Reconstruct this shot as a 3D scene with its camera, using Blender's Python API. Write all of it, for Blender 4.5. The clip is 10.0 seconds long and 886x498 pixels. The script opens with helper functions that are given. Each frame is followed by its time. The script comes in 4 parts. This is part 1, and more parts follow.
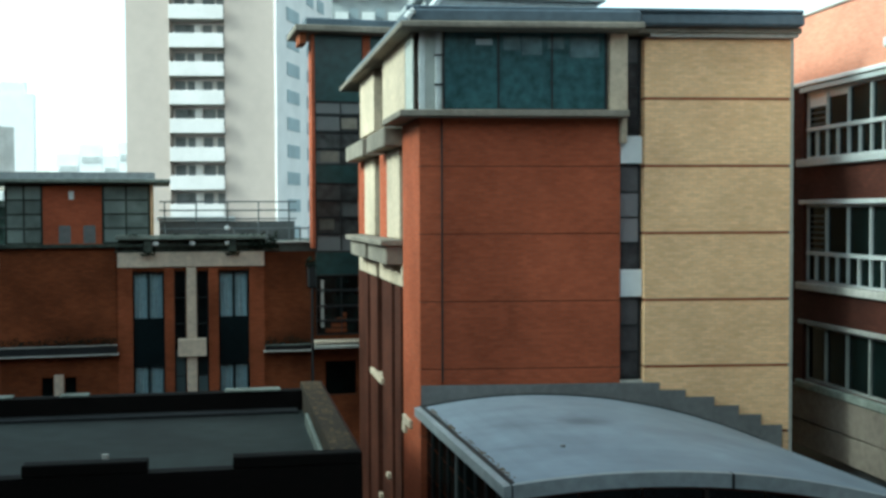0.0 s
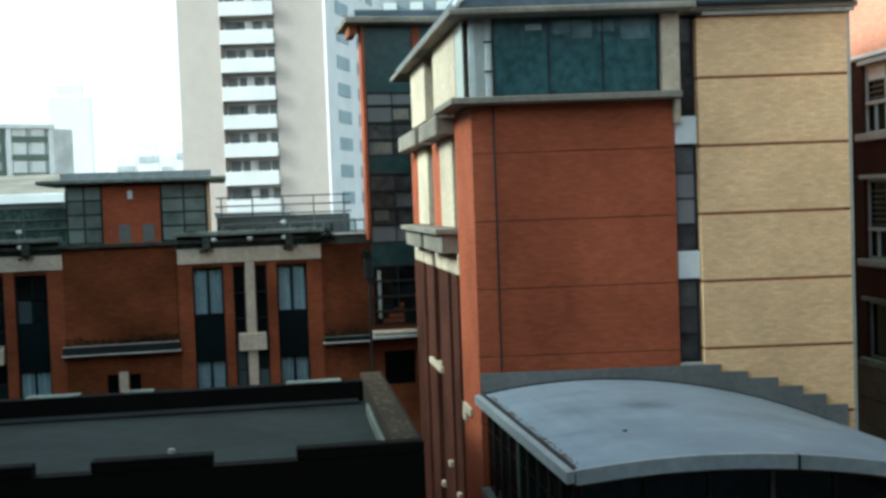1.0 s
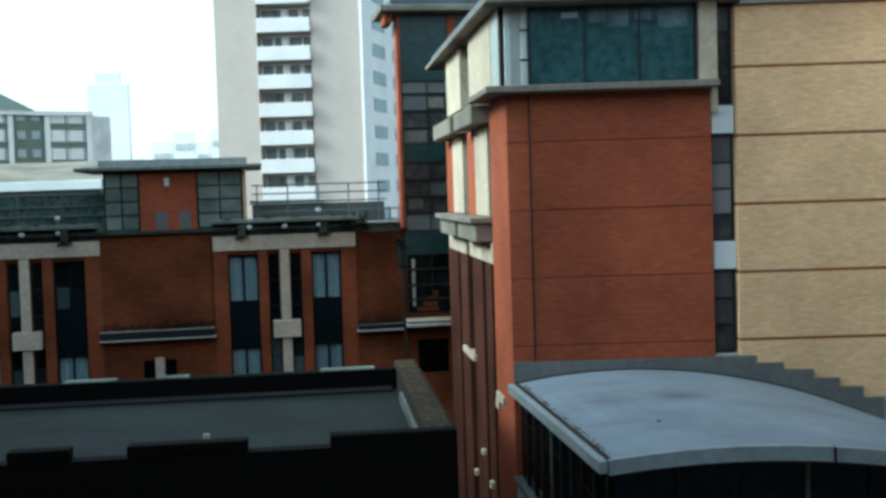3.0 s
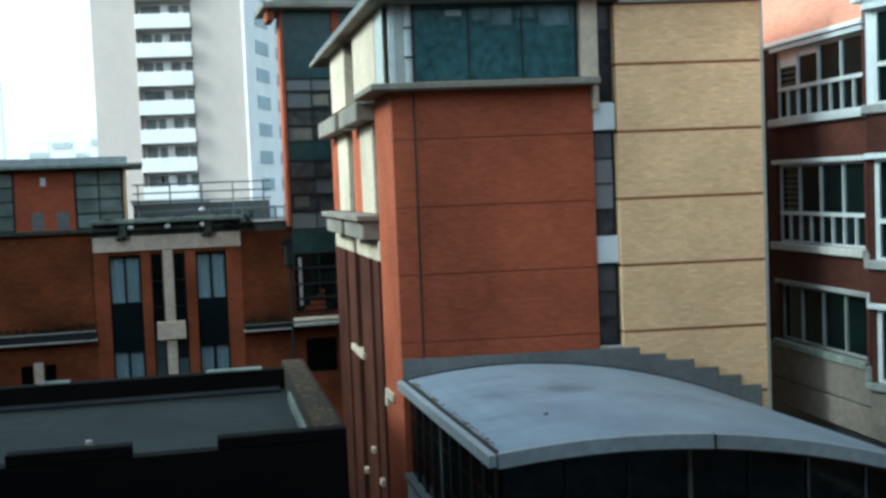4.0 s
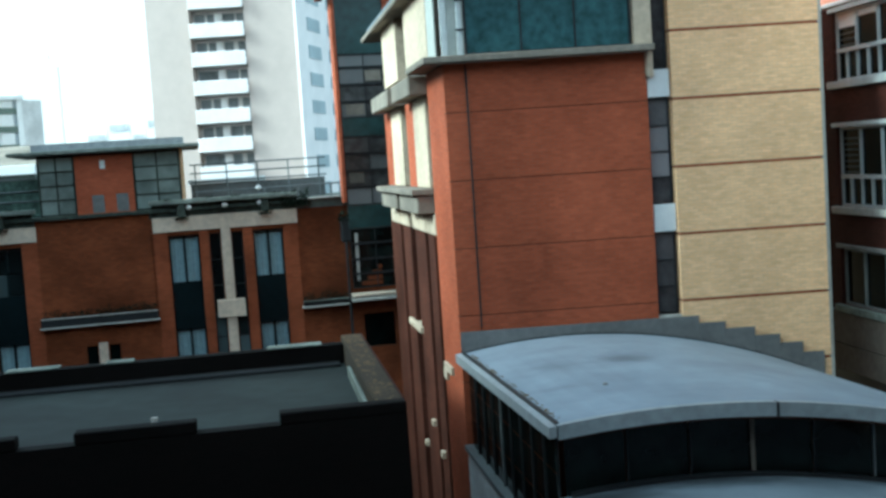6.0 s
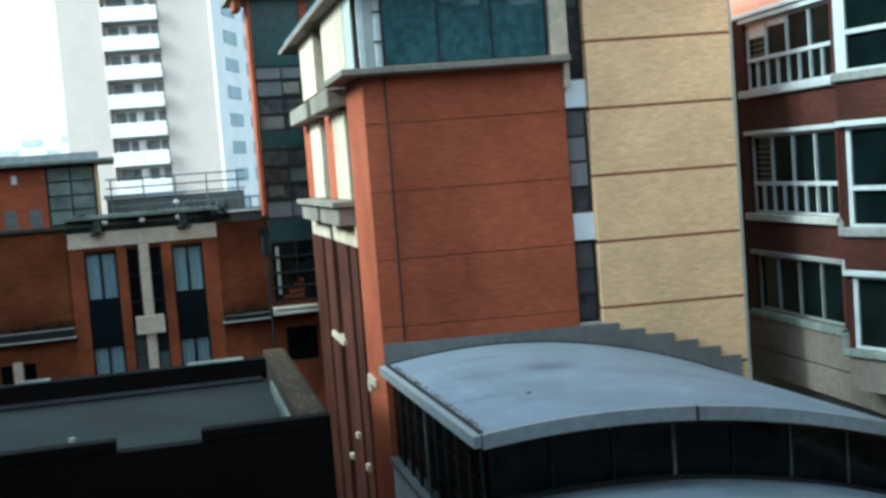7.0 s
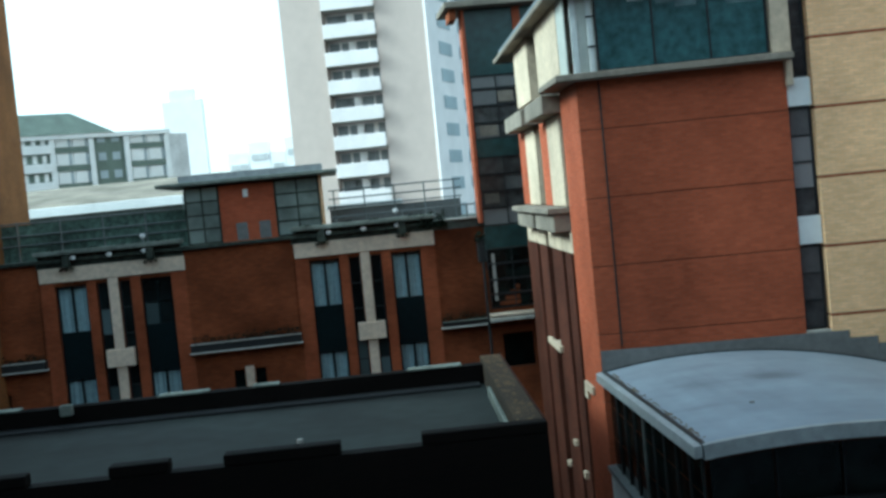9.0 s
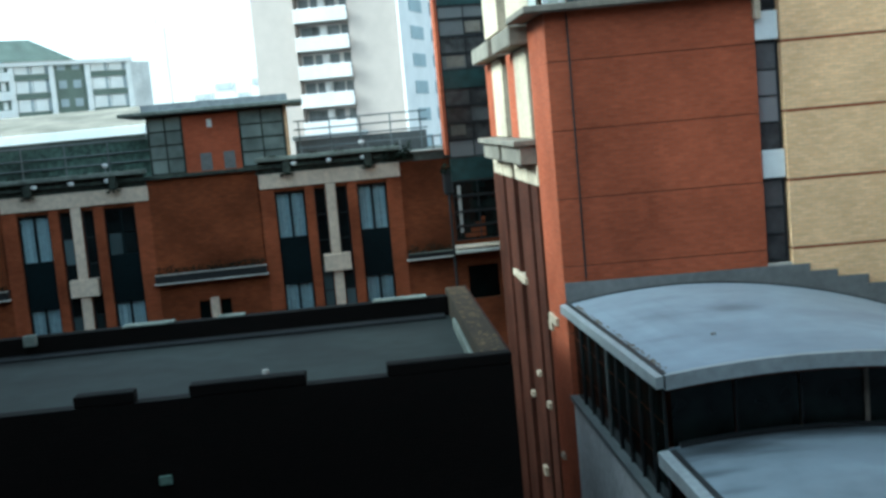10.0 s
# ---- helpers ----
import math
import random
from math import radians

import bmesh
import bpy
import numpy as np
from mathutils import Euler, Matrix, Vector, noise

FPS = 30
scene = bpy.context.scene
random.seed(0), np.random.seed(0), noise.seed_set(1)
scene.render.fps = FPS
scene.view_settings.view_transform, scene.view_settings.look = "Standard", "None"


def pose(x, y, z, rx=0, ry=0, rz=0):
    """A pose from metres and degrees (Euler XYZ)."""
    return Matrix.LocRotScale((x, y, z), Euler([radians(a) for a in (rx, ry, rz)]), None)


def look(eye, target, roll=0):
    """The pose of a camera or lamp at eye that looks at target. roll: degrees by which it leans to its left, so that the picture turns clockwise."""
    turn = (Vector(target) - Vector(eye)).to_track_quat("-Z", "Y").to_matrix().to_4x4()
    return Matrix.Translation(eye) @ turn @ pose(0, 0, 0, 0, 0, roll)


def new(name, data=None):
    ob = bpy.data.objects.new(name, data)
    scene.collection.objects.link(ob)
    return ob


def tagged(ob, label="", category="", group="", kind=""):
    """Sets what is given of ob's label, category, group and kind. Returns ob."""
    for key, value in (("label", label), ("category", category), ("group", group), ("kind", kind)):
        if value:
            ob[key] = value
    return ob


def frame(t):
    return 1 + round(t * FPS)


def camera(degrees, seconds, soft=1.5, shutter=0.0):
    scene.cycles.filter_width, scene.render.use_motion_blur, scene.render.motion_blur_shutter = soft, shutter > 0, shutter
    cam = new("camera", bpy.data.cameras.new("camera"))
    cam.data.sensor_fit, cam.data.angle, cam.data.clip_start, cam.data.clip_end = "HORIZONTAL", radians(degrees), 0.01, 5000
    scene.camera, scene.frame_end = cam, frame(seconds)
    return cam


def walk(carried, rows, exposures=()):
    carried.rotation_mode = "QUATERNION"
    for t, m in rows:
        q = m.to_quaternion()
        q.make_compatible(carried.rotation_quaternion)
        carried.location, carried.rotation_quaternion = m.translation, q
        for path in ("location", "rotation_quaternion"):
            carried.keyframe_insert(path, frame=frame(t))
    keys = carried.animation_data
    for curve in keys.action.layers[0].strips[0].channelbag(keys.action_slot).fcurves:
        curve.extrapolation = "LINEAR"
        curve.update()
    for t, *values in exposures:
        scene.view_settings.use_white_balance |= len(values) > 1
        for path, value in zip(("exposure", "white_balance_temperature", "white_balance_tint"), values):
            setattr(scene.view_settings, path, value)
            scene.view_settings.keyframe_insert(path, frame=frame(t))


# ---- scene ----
cam = camera(42.43, 10.0, soft=3.0)
PATH = [
    (0.0, pose(0, 0, 0, 88.203, 0.212, -4.000)),
    (0.3, pose(0, 0, 0, 89.713, 1.100, -7.113)),
    (0.5, pose(0, 0, 0, 89.440, 1.138, -7.873)),
    (0.7, pose(0, 0, 0, 87.888, 1.557, -5.090)),
    (1.0, pose(0, 0, 0, 87.662, 2.073, -1.284)),
    (1.2, pose(0, 0, 0, 87.171, 1.982, 0.695)),
    (1.5, pose(0, 0, 0, 86.877, 2.012, 1.821)),
    (2.0, pose(0, 0, 0, 87.115, 1.946, 2.079)),
    (2.2, pose(0, 0, 0, 87.205, 1.421, 1.122)),
    (3.3, pose(0, 0, 0, 87.052, 2.123, -0.147)),
    (3.5, pose(0, 0, 0, 86.650, 1.933, -1.676)),
    (3.8, pose(0, 0, 0, 86.698, 2.356, -4.527)),
    (4.0, pose(0, 0, 0, 86.814, 2.289, -5.252)),
    (4.5, pose(0, 0, 0, 85.945, 2.356, -3.798)),
    (5.0, pose(0, 0, 0, 85.913, 1.748, -2.227)),
    (5.2, pose(0, 0, 0, 85.628, 1.752, -2.463)),
    (6.3, pose(0, 0, 0, 85.585, 4.187, -2.518)),
    (6.5, pose(0, 0, 0, 85.551, 3.990, -2.899)),
    (7.0, pose(0, 0, 0, 85.887, 4.405, -6.537)),
    (7.2, pose(0, 0, 0, 86.074, 4.623, -8.629)),
    (7.5, pose(0, 0, 0, 85.167, 4.748, -12.124)),
    (7.8, pose(0, 0, 0, 84.935, 4.952, -10.367)),
    (8.0, pose(0, 0, 0, 85.920, 4.926, -4.878)),
    (8.2, pose(0, 0, 0, 86.512, 5.634, -2.043)),
    (8.5, pose(0, 0, 0, 87.216, 5.888, 1.277)),
    (8.7, pose(0, 0, 0, 87.626, 5.926, 2.600)),
    (9.0, pose(0, 0, 0, 87.150, 5.594, 4.240)),
    (9.3, pose(0, 0, 0, 85.678, 5.161, 4.800)),
    (9.5, pose(0, 0, 0, 84.582, 5.145, 3.631)),
    (10.0, pose(0, 0, 0, 83.574, 5.183, 2.536)),
]
EXPOSURES = [(t, e, k, tint) for t, e, k, tint in (
    (0.0, 1.3, 5550, -18), (0.5, 1.35, 5300, -17), (1.0, 1.38, 5550, -14), (1.5, 1.25, 5250, -16), (2.0, 1.2, 5250, -16), (3.5, 1.3, 5250, -13),
    (4.0, 1.42, 5200, -13), (4.5, 1.62, 5150, -14), (5.0, 1.65, 5200, -15), (6.5, 1.65, 5150, -15), (7.0, 1.72, 5150, -14), (7.5, 2.4, 5000, -14),
    (8.0, 2.45, 4950, -18), (8.5, 1.5, 5150, -15), (9.0, 1.3, 5200, -15), (9.5, 1.5, 5150, -15), (10.0, 1.7, 5150, -15))]
walk(cam, PATH, EXPOSURES)

# ---- light ----
SUN_UP, SUN_ROT = 33.0, 258.0
world = bpy.data.worlds.new("overcast_sky")
scene.world = world
world.use_nodes = True
wn, wl = world.node_tree.nodes, world.node_tree.links
sky = wn.new("ShaderNodeTexSky")
sky.sky_type = "NISHITA"
sky.sun_disc = False
sky.sun_elevation, sky.sun_rotation = radians(SUN_UP), radians(SUN_ROT)
sky.air_density, sky.dust_density = 1.0, 1.5
pale = wn.new("ShaderNodeHueSaturation")
pale.inputs["Saturation"].default_value = 0.3
wl.new(sky.outputs[0], pale.inputs["Color"])
wl.new(pale.outputs[0], wn["Background"].inputs["Color"])
wn["Background"].inputs["Strength"].default_value = 0.15
sun_data = bpy.data.lights.new("sun", "SUN")
sun_data.energy, sun_data.angle, sun_data.color = 2.3, radians(22), (1.0, 0.97, 0.92)
sun = new("sun", sun_data)
az = radians(SUN_ROT)
sun.matrix_world = look((0, 0, 60), (-math.sin(az) * math.cos(radians(SUN_UP)), -math.cos(az) * math.cos(radians(SUN_UP)), 60 - math.sin(radians(SUN_UP))))


# ---- materials ----
def mat(name, colour, rough=0.7, metal=0.0, grain=6.0, amount=0.25, stain=0.35, bump=0.15, spec=0.4, spread=0.0):
    """Plain surface with grain, larger stains and fine relief."""
    m = bpy.data.materials.new(name)
    m.use_nodes = True
    n, l = m.node_tree.nodes, m.node_tree.links
    b = n["Principled BSDF"]
    b.inputs["Roughness"].default_value, b.inputs["Metallic"].default_value = rough, metal
    b.inputs["Specular IOR Level"].default_value = spec
    pos = n.new("ShaderNodeNewGeometry")
    fine, wide = n.new("ShaderNodeTexNoise"), n.new("ShaderNodeTexNoise")
    fine.inputs["Scale"].default_value, fine.inputs["Detail"].default_value = grain, 6
    wide.inputs["Scale"].default_value, wide.inputs["Detail"].default_value = 0.45, 5
    l.new(pos.outputs["Position"], fine.inputs["Vector"])
    l.new(pos.outputs["Position"], wide.inputs["Vector"])
    a, c = n.new("ShaderNodeMix"), n.new("ShaderNodeMix")
    for mix in (a, c):
        mix.data_type, mix.blend_type = "RGBA", "MULTIPLY"
    ra, rb = n.new("ShaderNodeMapRange"), n.new("ShaderNodeMapRange")
    for r, low, src in ((ra, 1 - amount, fine), (rb, 1 - stain, wide)):
        r.inputs["From Min"].default_value, r.inputs["From Max"].default_value = 0.3, 0.7
        r.inputs["To Min"].default_value, r.inputs["To Max"].default_value = low, 1.0
        l.new(src.outputs["Fac"], r.inputs["Value"])
    a.inputs["Factor"].default_value = c.inputs["Factor"].default_value = 1
    a.inputs["A"].default_value = (*colour, 1)
    l.new(ra.outputs[0], a.inputs["B"])
    l.new(a.outputs["Result"], c.inputs["A"])
    l.new(rb.outputs[0], c.inputs["B"])
    out = c.outputs["Result"]
    if spread:
        # pieces differ from one another
        info, pick, tone = n.new("ShaderNodeObjectInfo"), n.new("ShaderNodeMapRange"), n.new("ShaderNodeMix")
        pick.inputs["From Min"].default_value, pick.inputs["From Max"].default_value = 0.45, 1.0
        l.new(info.outputs["Random"], pick.inputs["Value"])
        tone.data_type, tone.blend_type = "RGBA", "MIX"
        tone.inputs["B"].default_value = (*[min(0.9, k * spread + 0.02) for k in colour], 1)
        l.new(pick.outputs[0], tone.inputs["Factor"])
        l.new(out, tone.inputs["A"])
        out = tone.outputs["Result"]
    l.new(out, b.inputs["Base Color"])
    bp = n.new("ShaderNodeBump")
    bp.inputs["Strength"].default_value, bp.inputs["Distance"].default_value = bump, 0.02
    l.new(fine.outputs["Fac"], bp.inputs["Height"])
    l.new(bp.outputs[0], b.inputs["Normal"])
    return m


def brick_mat(name, one, two, mortar, stain=0.35):
    """Stretcher-bond brickwork laid along whatever wall carries it."""
    m = bpy.data.materials.new(name)
    m.use_nodes = True
    n, l = m.node_tree.nodes, m.node_tree.links
    b = n["Principled BSDF"]
    b.inputs["Roughness"].default_value = 0.8
    b.inputs["Specular IOR Level"].default_value = 0.1
    geo = n.new("ShaderNodeNewGeometry")
    across, along, parts, joined = n.new("ShaderNodeVectorMath"), n.new("ShaderNodeVectorMath"), n.new("ShaderNodeSeparateXYZ"), n.new("ShaderNodeCombineXYZ")
    across.operation, along.operation = "CROSS_PRODUCT", "DOT_PRODUCT"
    across.inputs[1].default_value = (0, 0, 1)
    l.new(geo.outputs["True Normal"], across.inputs[0])
    l.new(across.outputs["Vector"], along.inputs[0])
    l.new(geo.outputs["Position"], along.inputs[1])
    l.new(geo.outputs["Position"], parts.inputs[0])
    l.new(along.outputs["Value"], joined.inputs["X"])
    l.new(parts.outputs["Z"], joined.inputs["Y"])
    tex = n.new("ShaderNodeTexBrick")
    tex.inputs["Scale"].default_value = 1.0
    tex.inputs["Brick Width"].default_value, tex.inputs["Row Height"].default_value = 0.235, 0.075
    tex.inputs["Mortar Size"].default_value, tex.inputs["Mortar Smooth"].default_value = 0.008, 0.2
    tex.inputs["Color1"].default_value, tex.inputs["Color2"].default_value = (*one, 1), (*two, 1)
    tex.inputs["Mortar"].default_value = (*mortar, 1)
    l.new(joined.outputs[0], tex.inputs["Vector"])
    wide, streak = n.new("ShaderNodeTexNoise"), n.new("ShaderNodeTexNoise")
    wide.inputs["Scale"].default_value, wide.inputs["Detail"].default_value = 0.5, 6
    streak.inputs["Scale"].default_value, streak.inputs["Detail"].default_value = 1.0, 5
    l.new(geo.outputs["Position"], wide.inputs["Vector"])
    stretch = n.new("ShaderNodeVectorMath")
    stretch.operation = "MULTIPLY"
    stretch.inputs[1].default_value = (4.0, 13.0, 0)
    l.new(joined.outputs[0], stretch.inputs[0])
    l.new(stretch.outputs[0], streak.inputs["Vector"])
    col = tex.outputs["Color"]
    for src, low in ((wide, 1 - stain), (streak, 0.93)):
        r, mix = n.new("ShaderNodeMapRange"), n.new("ShaderNodeMix")
        r.inputs["From Min"].default_value, r.inputs["From Max"].default_value = 0.3, 0.7
        r.inputs["To Min"].default_value, r.inputs["To Max"].default_value = low, 1.12
        l.new(src.outputs["Fac"], r.inputs["Value"])
        mix.data_type, mix.blend_type = "RGBA", "MULTIPLY"
        mix.inputs["Factor"].default_value = 1
        l.new(col, mix.inputs["A"])
        l.new(r.outputs[0], mix.inputs["B"])
        col = mix.outputs["Result"]
    l.new(col, b.inputs["Base Color"])
    bp = n.new("ShaderNodeBump")
    bp.inputs["Strength"].default_value, bp.inputs["Distance"].default_value = 0.5, 0.012
    bp.invert = True
    l.new(tex.outputs["Fac"], bp.inputs["Height"])
    l.new(bp.outputs[0], b.inputs["Normal"])
    return m


RED = brick_mat("red_brick", (0.41, 0.103, 0.047), (0.33, 0.080, 0.036), (0.27, 0.105, 0.062), stain=0.32)
BROWN = brick_mat("red_brown_brick", (0.265, 0.074, 0.027), (0.20, 0.055, 0.02), (0.12, 0.055, 0.03), stain=0.6)
# Side wall brick darkened: its low shade is put into the colour.
WINE = brick_mat("brown_brick_darkened", (0.105, 0.036, 0.022), (0.078, 0.027, 0.017), (0.055, 0.03, 0.022), stain=0.5)
PIER = brick_mat("bay_pier_brick", (0.33, 0.092, 0.038), (0.27, 0.072, 0.029), (0.18, 0.075, 0.04), stain=0.45)
# Brick blackened: the yard's shade is put into the colour.
SHADEBLACK = brick_mat("shade_black_brick", (0.006, 0.004, 0.0035), (0.004, 0.0035, 0.003), (0.004, 0.0035, 0.003))
YELLOW = brick_mat("yellow_brick", (0.87, 0.575, 0.315), (0.77, 0.485, 0.25), (0.67, 0.475, 0.30), stain=0.14)
JOINT = mat("dark_red_joint", (0.13, 0.036, 0.019), rough=0.9)
REDJOINT = mat("rust_red_joint", (0.34, 0.10, 0.045), rough=0.9)
CREAM = mat("cream_concrete", (0.67, 0.55, 0.40), rough=0.8, stain=0.3)
# Brighter copy of CREAM: makes up in colour for the terrace's weak light.
BAYCREAM = mat("brightened_cream_concrete", (0.82, 0.68, 0.53), rough=0.8, stain=0.25)
PALE = mat("pale_concrete", (0.55, 0.53, 0.48), rough=0.85, stain=0.35)
CONC = mat("weathered_concrete", (0.30, 0.265, 0.215), rough=0.9, stain=0.5, spec=0.2)
DARKC = mat("dirty_concrete", (0.165, 0.187, 0.165), rough=0.9, stain=0.6, spec=0.2)
FELT = mat("roofing_felt", (0.024, 0.034, 0.030), rough=0.7, grain=1.6, amount=0.55, stain=0.6, spec=0.25)
FLASH = mat("lead_flashing", (0.205, 0.205, 0.20), rough=0.55, stain=0.35)
FASCIA = mat("painted_metal_fascia", (0.38, 0.41, 0.42), rough=0.45, stain=0.25)
SLATE = mat("blue_grey_roof_sheet", (0.10, 0.13, 0.16), rough=0.5, stain=0.4)
WHITE = mat("white_paint", (0.78, 0.79, 0.78), rough=0.5, amount=0.08, stain=0.15, bump=0.05)
BLACK = mat("black_metal", (0.02, 0.022, 0.024), rough=0.5)
STEEL = mat("grey_steel", (0.22, 0.24, 0.24), rough=0.45, metal=0.3)
CURTAIN = mat("pale_blue_curtain", (0.36, 0.50, 0.54), rough=0.9, amount=0.2, stain=0.3)
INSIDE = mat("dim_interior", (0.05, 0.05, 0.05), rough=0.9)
PANEL = mat("dark_teal_navy_panel", (0.009, 0.018, 0.021), rough=0.35, stain=0.5, spec=0.15)
PLANT = mat("damp_dark_plants", (0.012, 0.020, 0.012), rough=0.9, grain=20, spec=0.1)
ASPHALT = mat("asphalt", (0.05, 0.05, 0.052), rough=0.9)
GLAZE = mat("tinted_glass", (0.008, 0.016, 0.015), rough=0.08, grain=1.3, amount=0.6, stain=0.6, bump=0.03, spec=0.1)
RENDERW = mat("grey_render", (0.74, 0.74, 0.73), rough=0.85, stain=0.3)
TOWER = mat("tower_concrete", (0.60, 0.495, 0.435), rough=0.9, grain=1.0, amount=0.06, stain=0.08)
# Near-white base paints in the distance haze.
MIST = mat("haze_paled_facade", (0.94, 0.92, 0.91), rough=0.95, amount=0.03, stain=0.06)
WARMWHITE = mat("warm_white_paint", (0.86, 0.80, 0.775), rough=0.6, amount=0.06, stain=0.12, bump=0.03)
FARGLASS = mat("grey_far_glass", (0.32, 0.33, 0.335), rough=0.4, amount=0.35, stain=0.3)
BAND = mat("grey_green_panel", (0.17, 0.215, 0.18), rough=0.7, stain=0.3)
# Paler still, so the far tower's haze sits in its colour.
FAINT = mat("haze_faded_facade", (0.95, 0.92, 0.91), rough=0.95, amount=0.02, stain=0.04)
# Base lifted to paint in the sky's glare over the terrace.
NET = mat("dark_green_net", (0.20, 0.30, 0.245), rough=0.9, grain=6.0, amount=0.7, stain=0.75)
NAVY = mat("dark_teal_panel", (0.04, 0.085, 0.082), rough=0.35, grain=3.0, amount=0.5, stain=0.5)
DIMGLASS = mat("grey_glass", (0.018, 0.025, 0.026), rough=0.12, grain=1.5, amount=0.5, stain=0.6, bump=0.02, spec=0.25, spread=7.0)
# Far windows paled: distance haze is put into this colour.
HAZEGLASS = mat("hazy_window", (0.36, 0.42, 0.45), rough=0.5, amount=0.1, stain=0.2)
# Attic brick paled: the stronger light up there is put into the colour.
SALMON = brick_mat("sunlit_salmon_brick", (0.66, 0.29, 0.19), (0.60, 0.25, 0.16), (0.55, 0.31, 0.23), stain=0.15)
UMBER = brick_mat("dark_umber_brick", (0.082, 0.028, 0.019), (0.062, 0.021, 0.015), (0.042, 0.024, 0.019), stain=0.45)
MOSS = mat("mossy_brick", (0.055, 0.036, 0.016), rough=0.95, grain=5.0, amount=0.5, stain=0.6)
TEAL = mat("rain_streaked_teal_glass", (0.075, 0.16, 0.17), rough=0.15, grain=5.0, amount=0.5, stain=0.45, bump=0.05, spec=0.4)
# Milky tone lifted further to paint in sky glare.
HOUSEGLASS = mat("milky_green_glass", (0.27, 0.315, 0.285), rough=0.3, grain=2.0, amount=0.45, stain=0.5, spec=0.3, spread=1.25)
WINPAINT = mat("weathered_white_paint", (0.60, 0.63, 0.62), rough=0.55, amount=0.15, stain=0.35, bump=0.05)
# White paint dimmed for the low windows: their shade is in the colour.
DIMPAINT = mat("dimmed_white_paint", (0.33, 0.345, 0.32), rough=0.65, amount=0.2, stain=0.45, bump=0.05)
OCHRE = brick_mat("ochre_brick", (0.30, 0.13, 0.045), (0.25, 0.105, 0.035), (0.17, 0.09, 0.04))
SILL = mat("grey_sill_concrete", (0.34, 0.335, 0.31), rough=0.85, stain=0.4, spec=0.2)
PLINTH = mat("stained_plinth_concrete", (0.225, 0.19, 0.155), rough=0.9, stain=0.5, spec=0.2)
GREENROOF = mat("grey_green_roof", (0.16, 0.20, 0.17), rough=0.8)
STAIRGLASS = mat("grey_stair_glass", (0.115, 0.115, 0.112), rough=0.25, grain=3.0, amount=0.6, stain=0.5, bump=0.02, spec=0.25, spread=1.9)
SLITGLASS = mat("grey_mauve_glass", (0.085, 0.08, 0.082), rough=0.15, grain=4.0, amount=0.7, stain=0.6, bump=0.02, spec=0.25, spread=2.8)
HALLGLASS = mat("dull_green_hall_glass", (0.022, 0.034, 0.031), rough=0.08, grain=1.6, amount=0.85, stain=0.7, bump=0.04, spec=0.3)
# Mossy kerb and brackets; also paints the shade of the lamp recesses.
MOSSDIM = mat("moss_dim_concrete", (0.095, 0.11, 0.092), rough=0.95, grain=5.0, amount=0.6, stain=0.6, spec=0.1)
LICHEN = mat("lichen_green_concrete", (0.28, 0.31, 0.27), rough=0.9, grain=4.0, amount=0.45, stain=0.5, spec=0.2)
RUSTMOSS = mat("rust_brown_moss", (0.16, 0.11, 0.055), rough=0.95, grain=18)
BLINDPALE = mat("pale_grey_blind", (0.50, 0.52, 0.47), rough=0.6, amount=0.15, stain=0.3)
SKYGLASS = mat("pale_roof_glass", (0.85, 0.88, 0.90), rough=0.2, amount=0.08, stain=0.15, bump=0.02)
PALETEAL = mat("lightened_teal_glass", (0.17, 0.26, 0.28), rough=0.2, grain=3.0, amount=0.5, stain=0.5)
# Grey paled on the slab block and plant room to paint in haze.
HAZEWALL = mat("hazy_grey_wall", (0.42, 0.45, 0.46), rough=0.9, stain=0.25)


